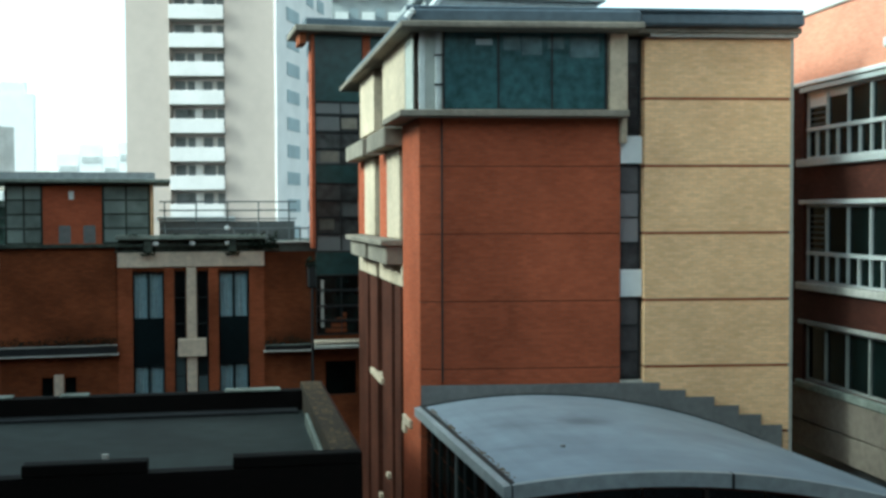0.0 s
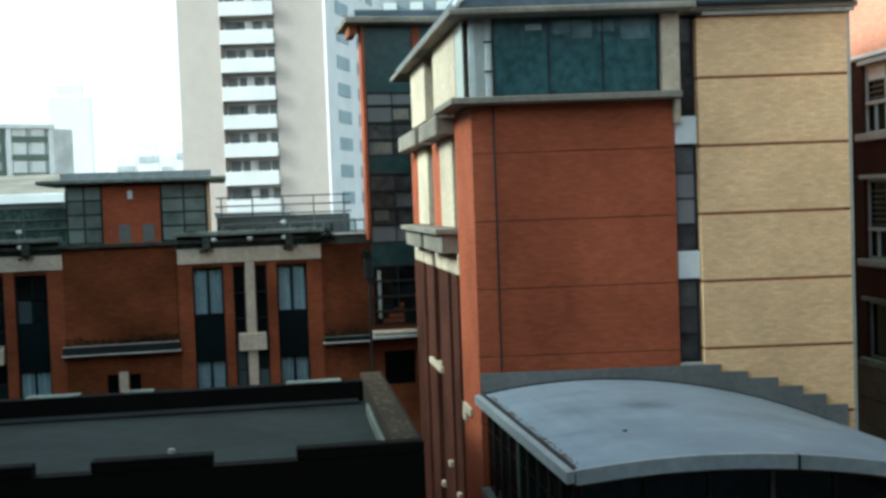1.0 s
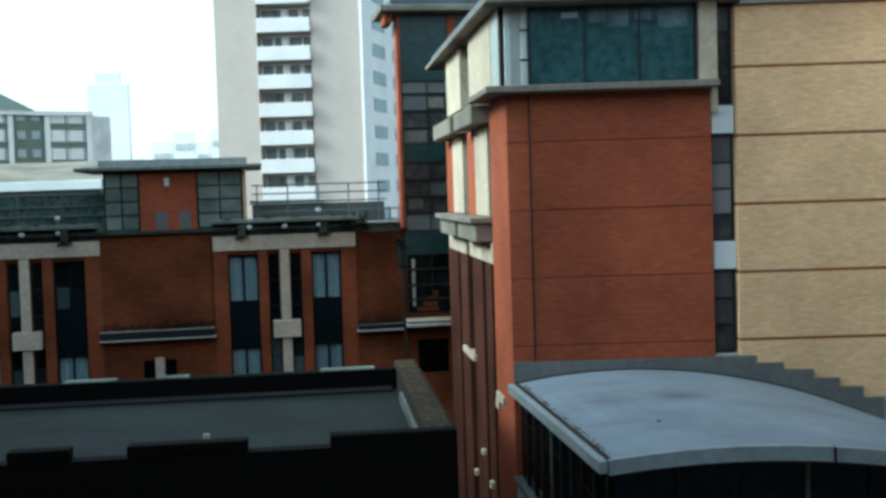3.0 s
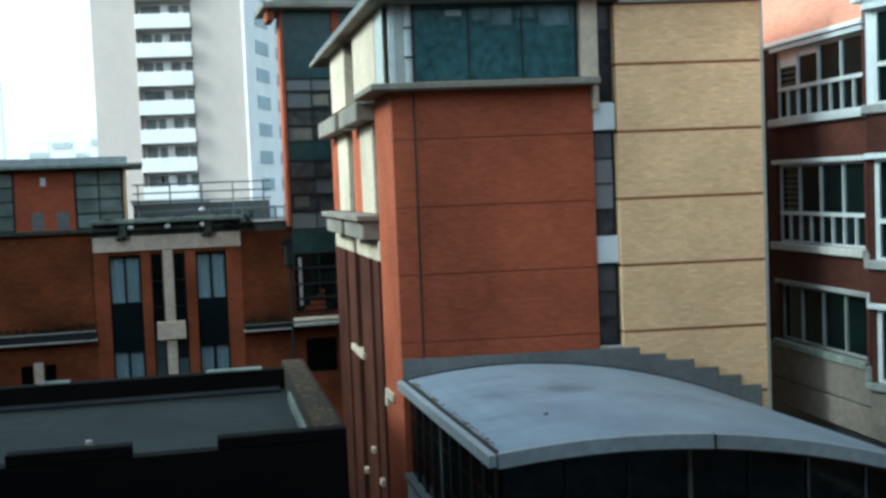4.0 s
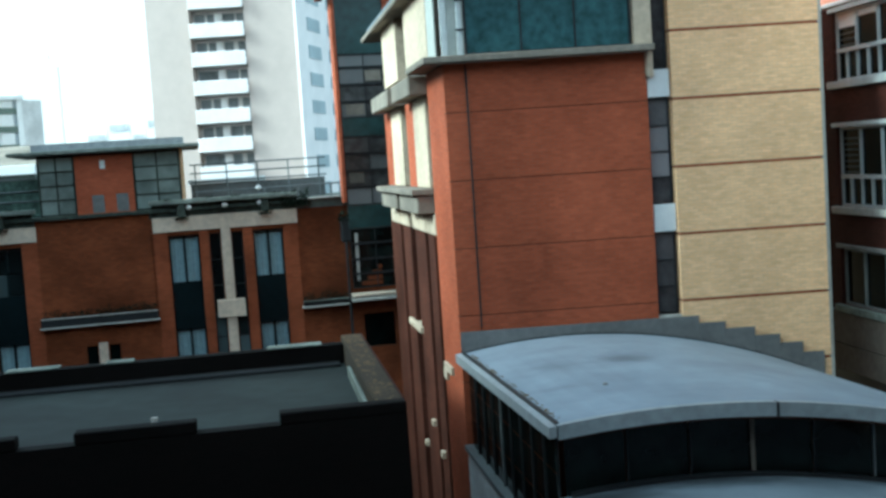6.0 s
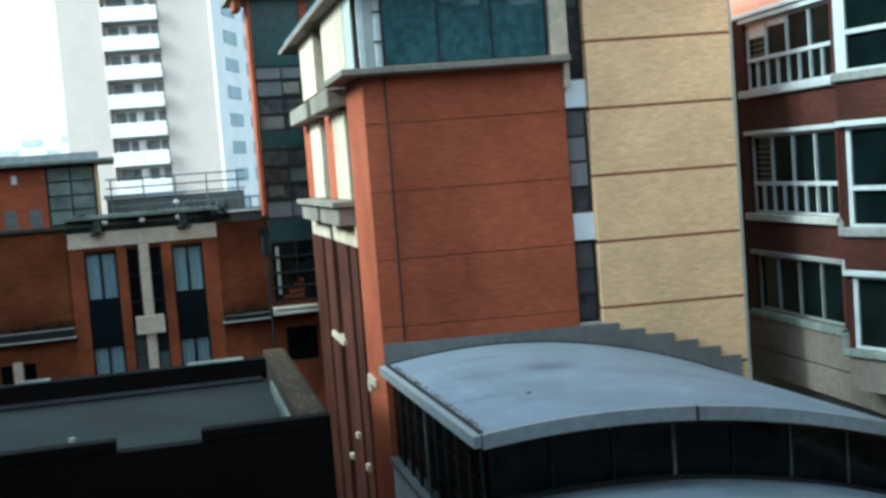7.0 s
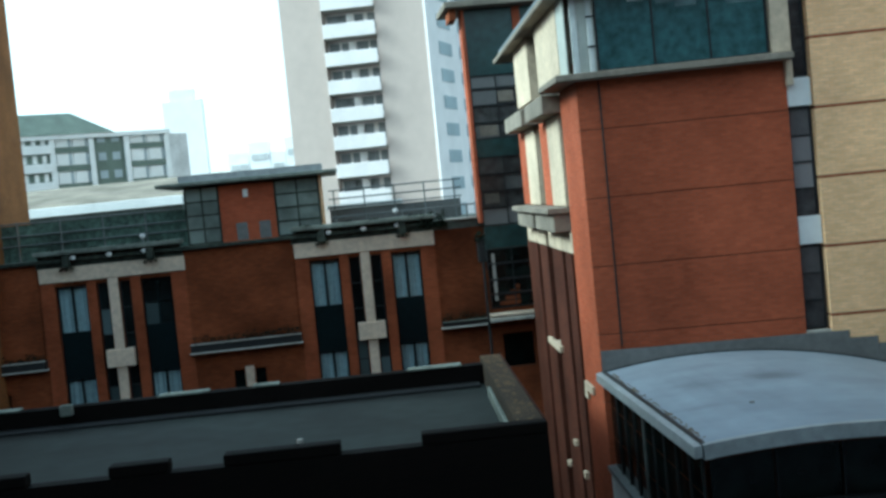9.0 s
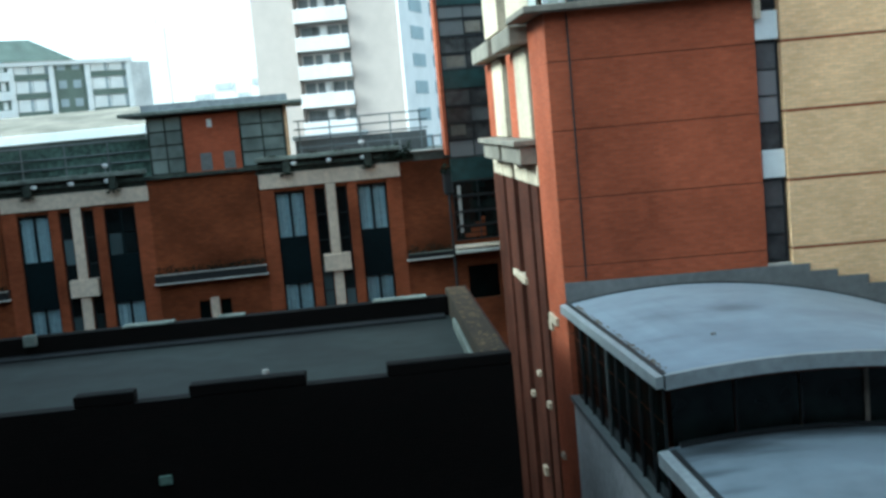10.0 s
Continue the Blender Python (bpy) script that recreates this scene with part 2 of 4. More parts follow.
def blotched(m, spots):
    """Adds damp and darkened blotches (x, y, half length, half width, strength) with ragged edges, seen from above."""
    n, l = m.node_tree.nodes, m.node_tree.links
    b = n["Principled BSDF"]
    out = b.inputs["Base Color"].links[0].from_socket
    geo, rag = n.new("ShaderNodeNewGeometry"), n.new("ShaderNodeTexNoise")
    rag.inputs["Scale"].default_value, rag.inputs["Detail"].default_value = 3.5, 6
    stretch = n.new("ShaderNodeVectorMath")
    stretch.operation = "MULTIPLY"
    stretch.inputs[1].default_value = (0.5, 1.6, 1.0)
    l.new(geo.outputs["Position"], stretch.inputs[0])
    l.new(stretch.outputs[0], rag.inputs["Vector"])
    for x, y, rx, ry, k in spots:
        shift, scale, size = n.new("ShaderNodeVectorMath"), n.new("ShaderNodeVectorMath"), n.new("ShaderNodeVectorMath")
        shift.operation, scale.operation, size.operation = "SUBTRACT", "MULTIPLY", "LENGTH"
        shift.inputs[1].default_value, scale.inputs[1].default_value = (x, y, 0), (1 / rx, 1 / ry, 0)
        l.new(geo.outputs["Position"], shift.inputs[0])
        l.new(shift.outputs[0], scale.inputs[0])
        l.new(scale.outputs[0], size.inputs[0])
        add, ramp, mix = n.new("ShaderNodeMath"), n.new("ShaderNodeMapRange"), n.new("ShaderNodeMix")
        add.operation = "ADD"
        l.new(size.outputs["Value"], add.inputs[0])
        l.new(rag.outputs["Fac"], add.inputs[1])
        ramp.interpolation_type = "SMOOTHSTEP"
        ramp.inputs["From Min"].default_value, ramp.inputs["From Max"].default_value = 0.5, 1.6
        ramp.inputs["To Min"].default_value, ramp.inputs["To Max"].default_value = 1 - k, 1.0
        l.new(add.outputs[0], ramp.inputs["Value"])
        mix.data_type, mix.blend_type = "RGBA", "MULTIPLY"
        mix.inputs["Factor"].default_value = 1
        l.new(out, mix.inputs["A"])
        l.new(ramp.outputs[0], mix.inputs["B"])
        out = mix.outputs["Result"]
    l.new(out, b.inputs["Base Color"])
    return m

# ---- building blocks ----
frames = {}


def thing(name, label, category, base=(0, 0, 0), m=None, group="", kind=""):
    ob = new(name)
    ob.empty_display_size = 0.3
    ob.location = base
    frames[ob.name] = (Matrix.Translation([-c for c in base]) @ (m or Matrix.Identity(4)))
    return tagged(ob, label, category, group, kind)


def part(name, bm, material, parent, label="", bevel=0.0, kind=""):
    if bevel:
        bmesh.ops.bevel(bm, geom=bm.edges[:], offset=bevel, segments=1, affect="EDGES")
    top = parent
    while top.name not in frames:
        top = top.parent
    bm.transform(frames[top.name])
    bmesh.ops.recalc_face_normals(bm, faces=bm.faces[:])
    me = bpy.data.meshes.new(name)
    bm.to_mesh(me)
    bm.free()
    me.materials.append(material)
    ob = new(name, me)
    ob.parent = parent
    return tagged(ob, label, kind=kind)


def box(x0, x1, y0, y1, z0, z1, bm=None):
    bm = bm or bmesh.new()
    v = [bm.verts.new((x, y, z)) for x in (x0, x1) for y in (y0, y1) for z in (z0, z1)]
    for f in ((0, 1, 3, 2), (4, 6, 7, 5), (0, 4, 5, 1), (2, 3, 7, 6), (0, 2, 6, 4), (1, 5, 7, 3)):
        bm.faces.new([v[i] for i in f])
    return bm


def prism(outline, z0, z1, bm=None):
    bm = bm or bmesh.new()
    low, top = [bm.verts.new((x, y, z0)) for x, y in outline], [bm.verts.new((x, y, z1)) for x, y in outline]
    bm.faces.new(low[::-1])
    bm.faces.new(top)
    k = len(outline)
    for i in range(k):
        bm.faces.new((low[i], low[(i + 1) % k], top[(i + 1) % k], top[i]))
    return bm


def tube(points, r, sides=8, bm=None):
    """A round bar along a line of points."""
    bm = bm or bmesh.new()
    rings = []
    pts = [Vector(q) for q in points]
    for i, q in enumerate(pts):
        d = (pts[min(i + 1, len(pts) - 1)] - pts[max(i - 1, 0)]).normalized()
        a = d.orthogonal().normalized()
        b = d.cross(a)
        rings.append([bm.verts.new(q + r * (math.cos(k * math.tau / sides) * a + math.sin(k * math.tau / sides) * b)) for k in range(sides)])
    for p, q in zip(rings, rings[1:]):
        for k in range(sides):
            bm.faces.new((p[k], p[(k + 1) % sides], q[(k + 1) % sides], q[k]))
    bm.faces.new(rings[0][::-1])
    bm.faces.new(rings[-1])
    return bm


def wall_with_holes(x0, x1, y0, y1, z0, z1, holes):
    """One wall in the plane y0..y1, cut right through by holes (x0, x1, z0, z1)."""
    bm = bmesh.new()
    xs = sorted(x for x in {x0, x1, *(h[0] for h in holes), *(h[1] for h in holes)} if x0 <= x <= x1)
    zs = sorted(z for z in {z0, z1, *(h[2] for h in holes), *(h[3] for h in holes)} if z0 <= z <= z1)
    nx, nz = len(xs) - 1, len(zs) - 1

    def solid(i, j):
        if not (0 <= i < nx and 0 <= j < nz):
            return False
        x, z = (xs[i] + xs[i + 1]) / 2, (zs[j] + zs[j + 1]) / 2
        return not any(h[0] < x < h[1] and h[2] < z < h[3] for h in holes)
    made = {}

    def v(i, k, j):
        if (i, k, j) not in made:
            made[i, k, j] = bm.verts.new((xs[i], (y0, y1)[k], zs[j]))
        return made[i, k, j]
    for i in range(nx):
        for j in range(nz):
            if not solid(i, j):
                continue
            bm.faces.new((v(i, 0, j), v(i + 1, 0, j), v(i + 1, 0, j + 1), v(i, 0, j + 1)))
            bm.faces.new((v(i, 1, j), v(i, 1, j + 1), v(i + 1, 1, j + 1), v(i + 1, 1, j)))
            if not solid(i - 1, j):
                bm.faces.new((v(i, 0, j), v(i, 0, j + 1), v(i, 1, j + 1), v(i, 1, j)))
            if not solid(i + 1, j):
                bm.faces.new((v(i + 1, 0, j), v(i + 1, 1, j), v(i + 1, 1, j + 1), v(i + 1, 0, j + 1)))
            if not solid(i, j - 1):
                bm.faces.new((v(i, 0, j), v(i, 1, j), v(i + 1, 1, j), v(i + 1, 0, j)))
            if not solid(i, j + 1):
                bm.faces.new((v(i, 0, j + 1), v(i + 1, 0, j + 1), v(i + 1, 1, j + 1), v(i, 1, j + 1)))
    return bm


def leaves(x0, x1, y0, y1, z0, z1, count, size, seed):
    """Ragged clump of small leaves standing in a strip."""
    rnd = random.Random(seed)
    bm = bmesh.new()
    tall = [rnd.uniform(0.35, 1.0) for _ in range(12)]
    for _ in range(count):
        a = rnd.random()
        h = tall[int(a * 11.99)]
        c = Vector((x0 + (x1 - x0) * a, rnd.uniform(y0, y1), z0 + (z1 - z0) * h * rnd.random() ** 1.3))
        d = Vector((rnd.uniform(-1, 1), rnd.uniform(-1, 1), rnd.uniform(-0.6, 1))).normalized()
        e = d.orthogonal().normalized() * size * rnd.uniform(0.25, 0.5)
        d = d * size * rnd.uniform(0.6, 1.2)
        bm.faces.new([bm.verts.new(q) for q in (c - d, c + e, c + d, c - e)])
    return bm


GROUND = -16.0
ground_bm = bmesh.new()
gv = [ground_bm.verts.new(q) for q in ((-2500, -2500, 0), (2500, -2500, 0), (2500, 2500, 0), (-2500, 2500, 0))]
ground_bm.faces.new(gv)
ground_me = bpy.data.meshes.new("ground")
ground_bm.to_mesh(ground_me)
ground_bm.free()
ground_me.materials.append(ASPHALT)
ground = tagged(new("ground", ground_me), "dark asphalt ground between the buildings", "ground", kind="structure")
ground.location = (0, 0, GROUND)

# ---- office wing with red and yellow brick ----
U = Vector((-0.1184, 0.993, 0))   # the way in which the side walls run
MA = Matrix(((1, U.x, 0, 1.37), (0, U.y, 0, 27.7), (0, 0, 1, 0), (0, 0, 0, 1)))
LINES = [2.79 - 1.65 * k for k in range(8)]


def pane_grid(parent, x0, x1, y, z0, z1, across, up, name="window", frame_mat=None, glass=None, bar=0.05, depth=0.08, axis="x", label=""):
    """A framed window with bars and single panes; axis says along which local way it runs."""
    frame_mat, glass = frame_mat or BLACK, glass or GLAZE

    def b(a0, a1, q0, q1, w0, w1, bm=None):
        return box(a0, a1, q0, q1, w0, w1, bm) if axis == "x" else box(q0, q1, a0, a1, w0, w1, bm)
    bm = b(x0, x1, y, y + depth, z0, z0 + bar)
    b(x0, x1, y, y + depth, z1 - bar, z1, bm)
    b(x0, x0 + bar, y, y + depth, z0 + bar, z1 - bar, bm)
    b(x1 - bar, x1, y, y + depth, z0 + bar, z1 - bar, bm)
    fr = part(name, bm, frame_mat, parent, label)
    xs = [x0 + bar + (x1 - x0 - 2 * bar) * i / across for i in range(across + 1)]
    zs = [z0 + bar + (z1 - z0 - 2 * bar) * i / up for i in range(up + 1)]
    for x in xs[1:-1]:
        part("mullion", b(x - bar / 2, x + bar / 2, y, y + depth, z0 + bar, z1 - bar), frame_mat, fr)
    for z in zs[1:-1]:
        part("transom", b(x0 + bar, x1 - bar, y + 0.01, y + depth - 0.01, z - bar / 2, z + bar / 2), frame_mat, fr)
    for xa, xb in zip(xs, xs[1:]):
        for za, zb in zip(zs, zs[1:]):
            part("pane", b(xa + 0.004, xb - 0.004, y + depth * 0.5, y + depth * 0.5 + 0.012, za + 0.004, zb - 0.004), glass, fr)
    return fr


def office_wing():
    o = thing("office_wing", "red and yellow brick office wing with overhanging flat roof", "building", (1.37, 27.7, GROUND), MA)
    # red front wall in storey-high fields with dark joints between
    zs = [GROUND] + [z for z in reversed(LINES)] + [2.3]
    for a, b in zip(zs, zs[1:]):
        if b - a < 0.1:
            continue
        part("wall_panel", box(0.56, 4.93, 0, 0.35, a + (0.012 if a > GROUND else 0), b - 0.012), RED, o)
        part("wall_panel", box(0.0, 0.52, 0, 0.35, a + (0.012 if a > GROUND else 0), b - 0.012), RED, o)
    part("wall_joint", box(0.03, 4.9, 0.025, 0.33, GROUND, 2.3), JOINT, o)
    # thin black rod standing in for the wall's shadowed vertical groove joint
    part("downpipe", tube([(0.54, -0.03, -4.1), (0.54, -0.03, 2.2)], 0.022), BLACK, o)
    # yellow front wall
    zs = [GROUND] + [z for z in reversed(LINES)] + [4.275]
    for a, b in zip(zs, zs[1:]):
        part("wall_panel", box(5.53, 9.2, -0.02, 0.35, a + (0.035 if a > GROUND else 0), b - 0.035), YELLOW, o)
    part("wall_joint", box(5.56, 9.17, -0.006, 0.33, GROUND, 4.27), REDJOINT, o)
    part("corner_trim", box(9.2, 9.28, -0.01, 0.35, GROUND, 4.27), PALE, o)
    part("side_wall", box(8.9, 9.2, 0.352, 12.9, GROUND, 4.33), YELLOW, o)
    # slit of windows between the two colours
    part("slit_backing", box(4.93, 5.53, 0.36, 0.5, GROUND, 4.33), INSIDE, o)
    for z0, z1, n in ((1.89, 4.32, 4), (-1.44, 1.2, 4), (-4.15, -2.09, 3)):
        pane_grid(o, 4.96, 5.5, 0.18, z0 + 0.02, z1 - 0.02, 1, n, "slit_window", BLACK, SLITGLASS, 0.04)
    for z in (1.2, -2.09):
        part("spandrel", box(4.955, 5.505, 0.06, 0.3, z + 0.01, z + 0.68), WHITE, o, "white spandrel panel", bevel=0.01)
    part("slit_sill", box(4.94, 5.52, 0.0, 0.3, -4.23, -4.15), PALE, o, bevel=0.01)
    # glazed top room with its ledge
    part("ledge", box(-0.55, 4.98, -0.55, 0.36, 2.31, 2.47), CONC, o, "weathered concrete ledge", bevel=0.02)
    part("ledge", box(-0.55, -0.002, 0.37, 2.68, 2.31, 2.47), CONC, o, bevel=0.02)
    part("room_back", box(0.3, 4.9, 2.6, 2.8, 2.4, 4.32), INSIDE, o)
    pane_grid(o, 0.53, 4.5, -0.3, 2.48, 4.45, 3, 1, "top_window", BLACK, TEAL, 0.035)
    part("corner_glass", box(0.03, 0.5, -0.3, -0.27, 2.48, 4.33), BLINDPALE, o, "pale blind behind corner glass")
    for x, w in ((-0.06, 0.15), (0.33, 0.12)):
        part("corner_post", box(x, x + w, -0.36, -0.28, 2.475, 4.33), WINPAINT, o, "pale painted corner post", bevel=0.012)
    for z in (3.05, 3.75):
        part("corner_rail", box(0.3, 0.52, -0.385, -0.365, z, z + 0.05), BLACK, o)
    # pale boxes before the opaque panes stand for light seen in the glass
    part("ceiling_light", box(1.32, 1.72, -0.285, -0.262, 4.04, 4.18), HAZEGLASS, o, "ceiling light panel seen in the glass", bevel=0.01)
    for x, w, z in ((1.98, 0.42, 4.02), (2.42, 0.5, 3.9), (3.06, 0.4, 4.05), (3.6, 0.72, 3.84)):
        part("glass_patch", box(x, x + w, -0.285, -0.263, z - 0.1, 4.26), PALETEAL, o, "pale patch standing for light in the glass", bevel=0.01)
    part("pier", box(4.54, 4.98, -0.4, 0.3, 2.475, 4.33), CREAM, o, "pale cream concrete pier", bevel=0.02)
    part("pier_foot", box(4.9, 5.06, -0.15, 0.2, 1.7, 2.3), CREAM, o, bevel=0.02)
    # long side wall with piers, columns, beams and ledges
    part("side_pier", box(0, 0.35, 0.352, 2.7, GROUND, 2.3), RED, o, "orange-red brick corner pier")
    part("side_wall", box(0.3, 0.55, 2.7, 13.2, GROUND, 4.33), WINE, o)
    part("end_wall", box(0.55, 8.9, 12.9, 13.2, GROUND, 4.33), BROWN, o)
    for d0, d1 in ((5.7, 7.25), (10.75, 12.85)):
        part("side_pier", box(0.0, 0.298, d0, d1, -0.7, 1.76), RED, o, "orange-red brick pier")
    for d0, d1 in ((3.0, 5.3), (8.2, 10.6)):
        part("side_column", box(-0.06, 0.298, d0, d1, -0.7, 1.76), CREAM, o, "cream concrete column", bevel=0.03)
    for d0, d1 in ((5.3, 5.7), (7.25, 8.2)):
        part("side_slot_pane", box(0.2, 0.23, d0 + 0.01, d1 - 0.01, -0.7, 1.74), GLAZE, o)
    # darker concrete puts the beams' shade into their colour
    for d0, d1 in ((2.72, 6.4), (7.6, 12.3)):
        part("side_beam", box(-0.5, 0.298, d0, d1, 1.78, 2.29), CONC, o, "concrete beam darkened for its shade", bevel=0.03)
    part("side_ledge", box(-0.6, 0.298, 2.72, 11.6, -0.87, -0.71), CONC, o, "weathered concrete ledge", bevel=0.02)
    for d0, d1 in ((2.8, 6.6), (7.4, 11.4)):
        part("ledge_bracket", box(-0.45, 0.298, d0, d1, -1.38, -0.88), CONC, o, bevel=0.03)
    for d0, d1 in ((2.75, 4.3), (4.5, 5.8), (6.0, 7.2), (8.1, 10.0), (10.3, 12.6)):
        part("cream_block", box(-0.03, 0.298, d0, d1, -1.98, -1.4), CREAM, o, "cream concrete block", bevel=0.03)
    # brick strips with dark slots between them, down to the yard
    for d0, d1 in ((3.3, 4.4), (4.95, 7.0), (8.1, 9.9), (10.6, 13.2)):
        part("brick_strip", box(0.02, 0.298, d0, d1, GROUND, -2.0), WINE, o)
    for d in (4.65, 7.5):
        part("side_downpipe", tube([(0.2, d, GROUND), (0.2, d, -2.0)], 0.06, 8), BLACK, o, "dark downpipe in a wall slot")
    for d, w, z, h in ((6.6, 3.2, -5.15, 0.35), (1.2, 1.4, -5.5, 0.4), (2.0, 0.7, -5.75, 0.5), (5.2, 0.5, -7.7, 0.3), (6.9, 0.5, -8.7, 0.3), (3.7, 0.5, -8.3, 0.35), (1.8, 0.5, -9.2, 0.3), (5.5, 0.6, -10.8, 0.5), (4.2, 0.5, -11.6, 0.4)):
        part("cream_block", box(-0.09, 0.3 if d > 2.7 else -0.003, d, d + w * (0.8 if w > 1 else 0.6), z, z + h * 0.55), CREAM, o, bevel=0.015)
    # top-floor panels on the side
    for d0, d1 in ((0.9, 4.9), (6.9, 10.4)):
        k = int((d1 - d0) / 0.45)
        for i in range(k):
            a = d0 + (d1 - d0) * i / k
            part("side_panel", box(-0.22, 0.298, a + 0.01, a + (d1 - d0) / k - 0.01, 2.48, 4.33), CREAM, o, "cream cladding panel", bevel=0.012)
    for d0, d1 in ((4.92, 6.88), (10.42, 13.1)):
        pane_grid(o, d0, d1, 0.1, 2.48, 4.45, 2, 1, "side_window", BLACK, GLAZE, 0.05, axis="y")
    part("corner_pane", box(-0.2, -0.17, -0.25, 0.88, 2.48, 4.33), BLINDPALE, o)
    # roof
    part("roof_overhang", box(-0.6, 5.2, -1.0, 13.4, 4.34, 4.5), CONC, o, "weathered concrete roof overhang", bevel=0.03)
    part("roof_overhang", box(5.205, 9.35, -0.3, 13.4, 4.36, 4.5), CONC, o, "weathered concrete roof overhang", bevel=0.02)
    part("roof_sheet", box(-0.4, 5.2, -0.75, 13.2, 4.502, 4.82), SLATE, o, bevel=0.05)
    part("roof_sheet", box(5.21, 9.3, -0.55, 13.2, 4.502, 4.8), SLATE, o, bevel=0.05)
    part("roof_cowl", tube([(-0.42, -0.8, 4.58), (-0.36, -0.82, 4.68), (-0.25, -0.82, 4.76)], 0.08), WHITE, o, "small white cowl at the roof corner")
    part("roof_strut", tube([(0.2, 0.6, 4.82), (0.75, 0.6, 5.5)], 0.09), WHITE, o, "white slanting strut on the roof")
    part("roof_edge", tube([(-0.4, -0.62, 4.86), (9.25, -0.5, 4.84)], 0.06), SLATE, o)
    part("roof_cap", box(5.6, 9.3, -0.22, 0.2, 4.28, 4.355), PALE, o)
    return o


office_wing()


def plant_room():
    o = thing("plant_room", "grey metal plant room on the flat roof", "plant room", (1.8, 33.0, 4.82), pose(1.8, 33.0, 0, 0, 0, 6.8))
    part("casing", box(0, 5.2, 0, 4, 4.825, 6.2), HAZEWALL, o, bevel=0.04)
    part("cover", box(-0.2, 5.4, -0.2, 4.2, 6.205, 6.4), HAZEWALL, o, bevel=0.03)
    part("slot", box(0.5, 3.2, -0.03, -0.005, 5.55, 5.75), BLACK, o, "dark ventilation slot")
    part("slot_sill", box(0.35, 3.5, -0.12, -0.005, 5.4, 5.5), WHITE, o, "white sill under the slot", bevel=0.015)
    part("slot_jamb", box(3.25, 3.5, -0.12, -0.005, 5.505, 5.85), WHITE, o, bevel=0.015)
    return o


plant_room()


# ---- vaulted hall ----
def vault_z(s, t=1.0):
    """Height of the vault; it springs a little differently at the wall (0) and the front (1)."""
    back, front = -4.455 - 0.0367 * (s - 2.72) ** 2, -4.41 - 0.0277 * (s - 2.0) ** 2
    return back + (front - back) * min(t, 1.0)


def vault_at(s, t, z):
    """Plan of the hall: s across, t from the office wall (0) to the front (1)."""
    back, front = Vector((1.38 + s, 27.69, z)), Vector((2.45 + 0.993 * s, 18.6 + 0.1184 * s, z))
    return back.lerp(front, t)


def vault_shell(s0, s1, t0, t1, drop, thick, step=24):
    bm = bmesh.new()
    rows = []
    for i in range(step + 1):
        s = s0 + (s1 - s0) * i / step
        za, zb = vault_z(s, t0) + drop, vault_z(s, t1) + drop
        rows.append([bm.verts.new(vault_at(s, t, zz)) for t, zz in ((t0, za), (t1, zb), (t1, zb - thick), (t0, za - thick))])
    for p, q in zip(rows, rows[1:]):
        for k in range(4):
            bm.faces.new((p[k], q[k], q[(k + 1) % 4], p[(k + 1) % 4]))
    bm.faces.new(rows[0])
    bm.faces.new(rows[-1][::-1])
    return bm


ROOFSKIN = mat("stained_roof_membrane", (0.29, 0.335, 0.39), rough=0.6, grain=2.0, amount=0.14, stain=0.28, bump=0.05, spec=0.3)
blotched(ROOFSKIN, [(*vault_at(s, t, 0).xy, a, b, k) for s, t, a, b, k in (
    (2.85, 0.42, 0.8, 0.9, 0.42), (1.35, 0.42, 0.85, 0.9, 0.25), (0.9, 0.68, 0.8, 0.35, 0.18), (1.9, 0.2, 0.8, 0.5, 0.16), (4.6, 0.5, 1.6, 0.5, 0.1))])
LOWSKIN = mat("wet_roof_membrane", (0.28, 0.33, 0.375), rough=0.5, grain=2.0, amount=0.18, stain=0.35, bump=0.05, spec=0.3)
blotched(LOWSKIN, [(*vault_at(s, t, 0).xy, a, b, k) for s, t, a, b, k in (
    (0.7, 0.99, 1.5, 0.8, 0.75), (2.8, 0.96, 2.2, 0.6, 0.8), (0.3, 1.12, 0.8, 0.25, 0.5), (5.0, 0.95, 1.8, 0.3, 0.7), (0.4, 1.22, 0.6, 0.2, 0.35), (1.6, 1.06, 1.0, 0.2, 0.3))])


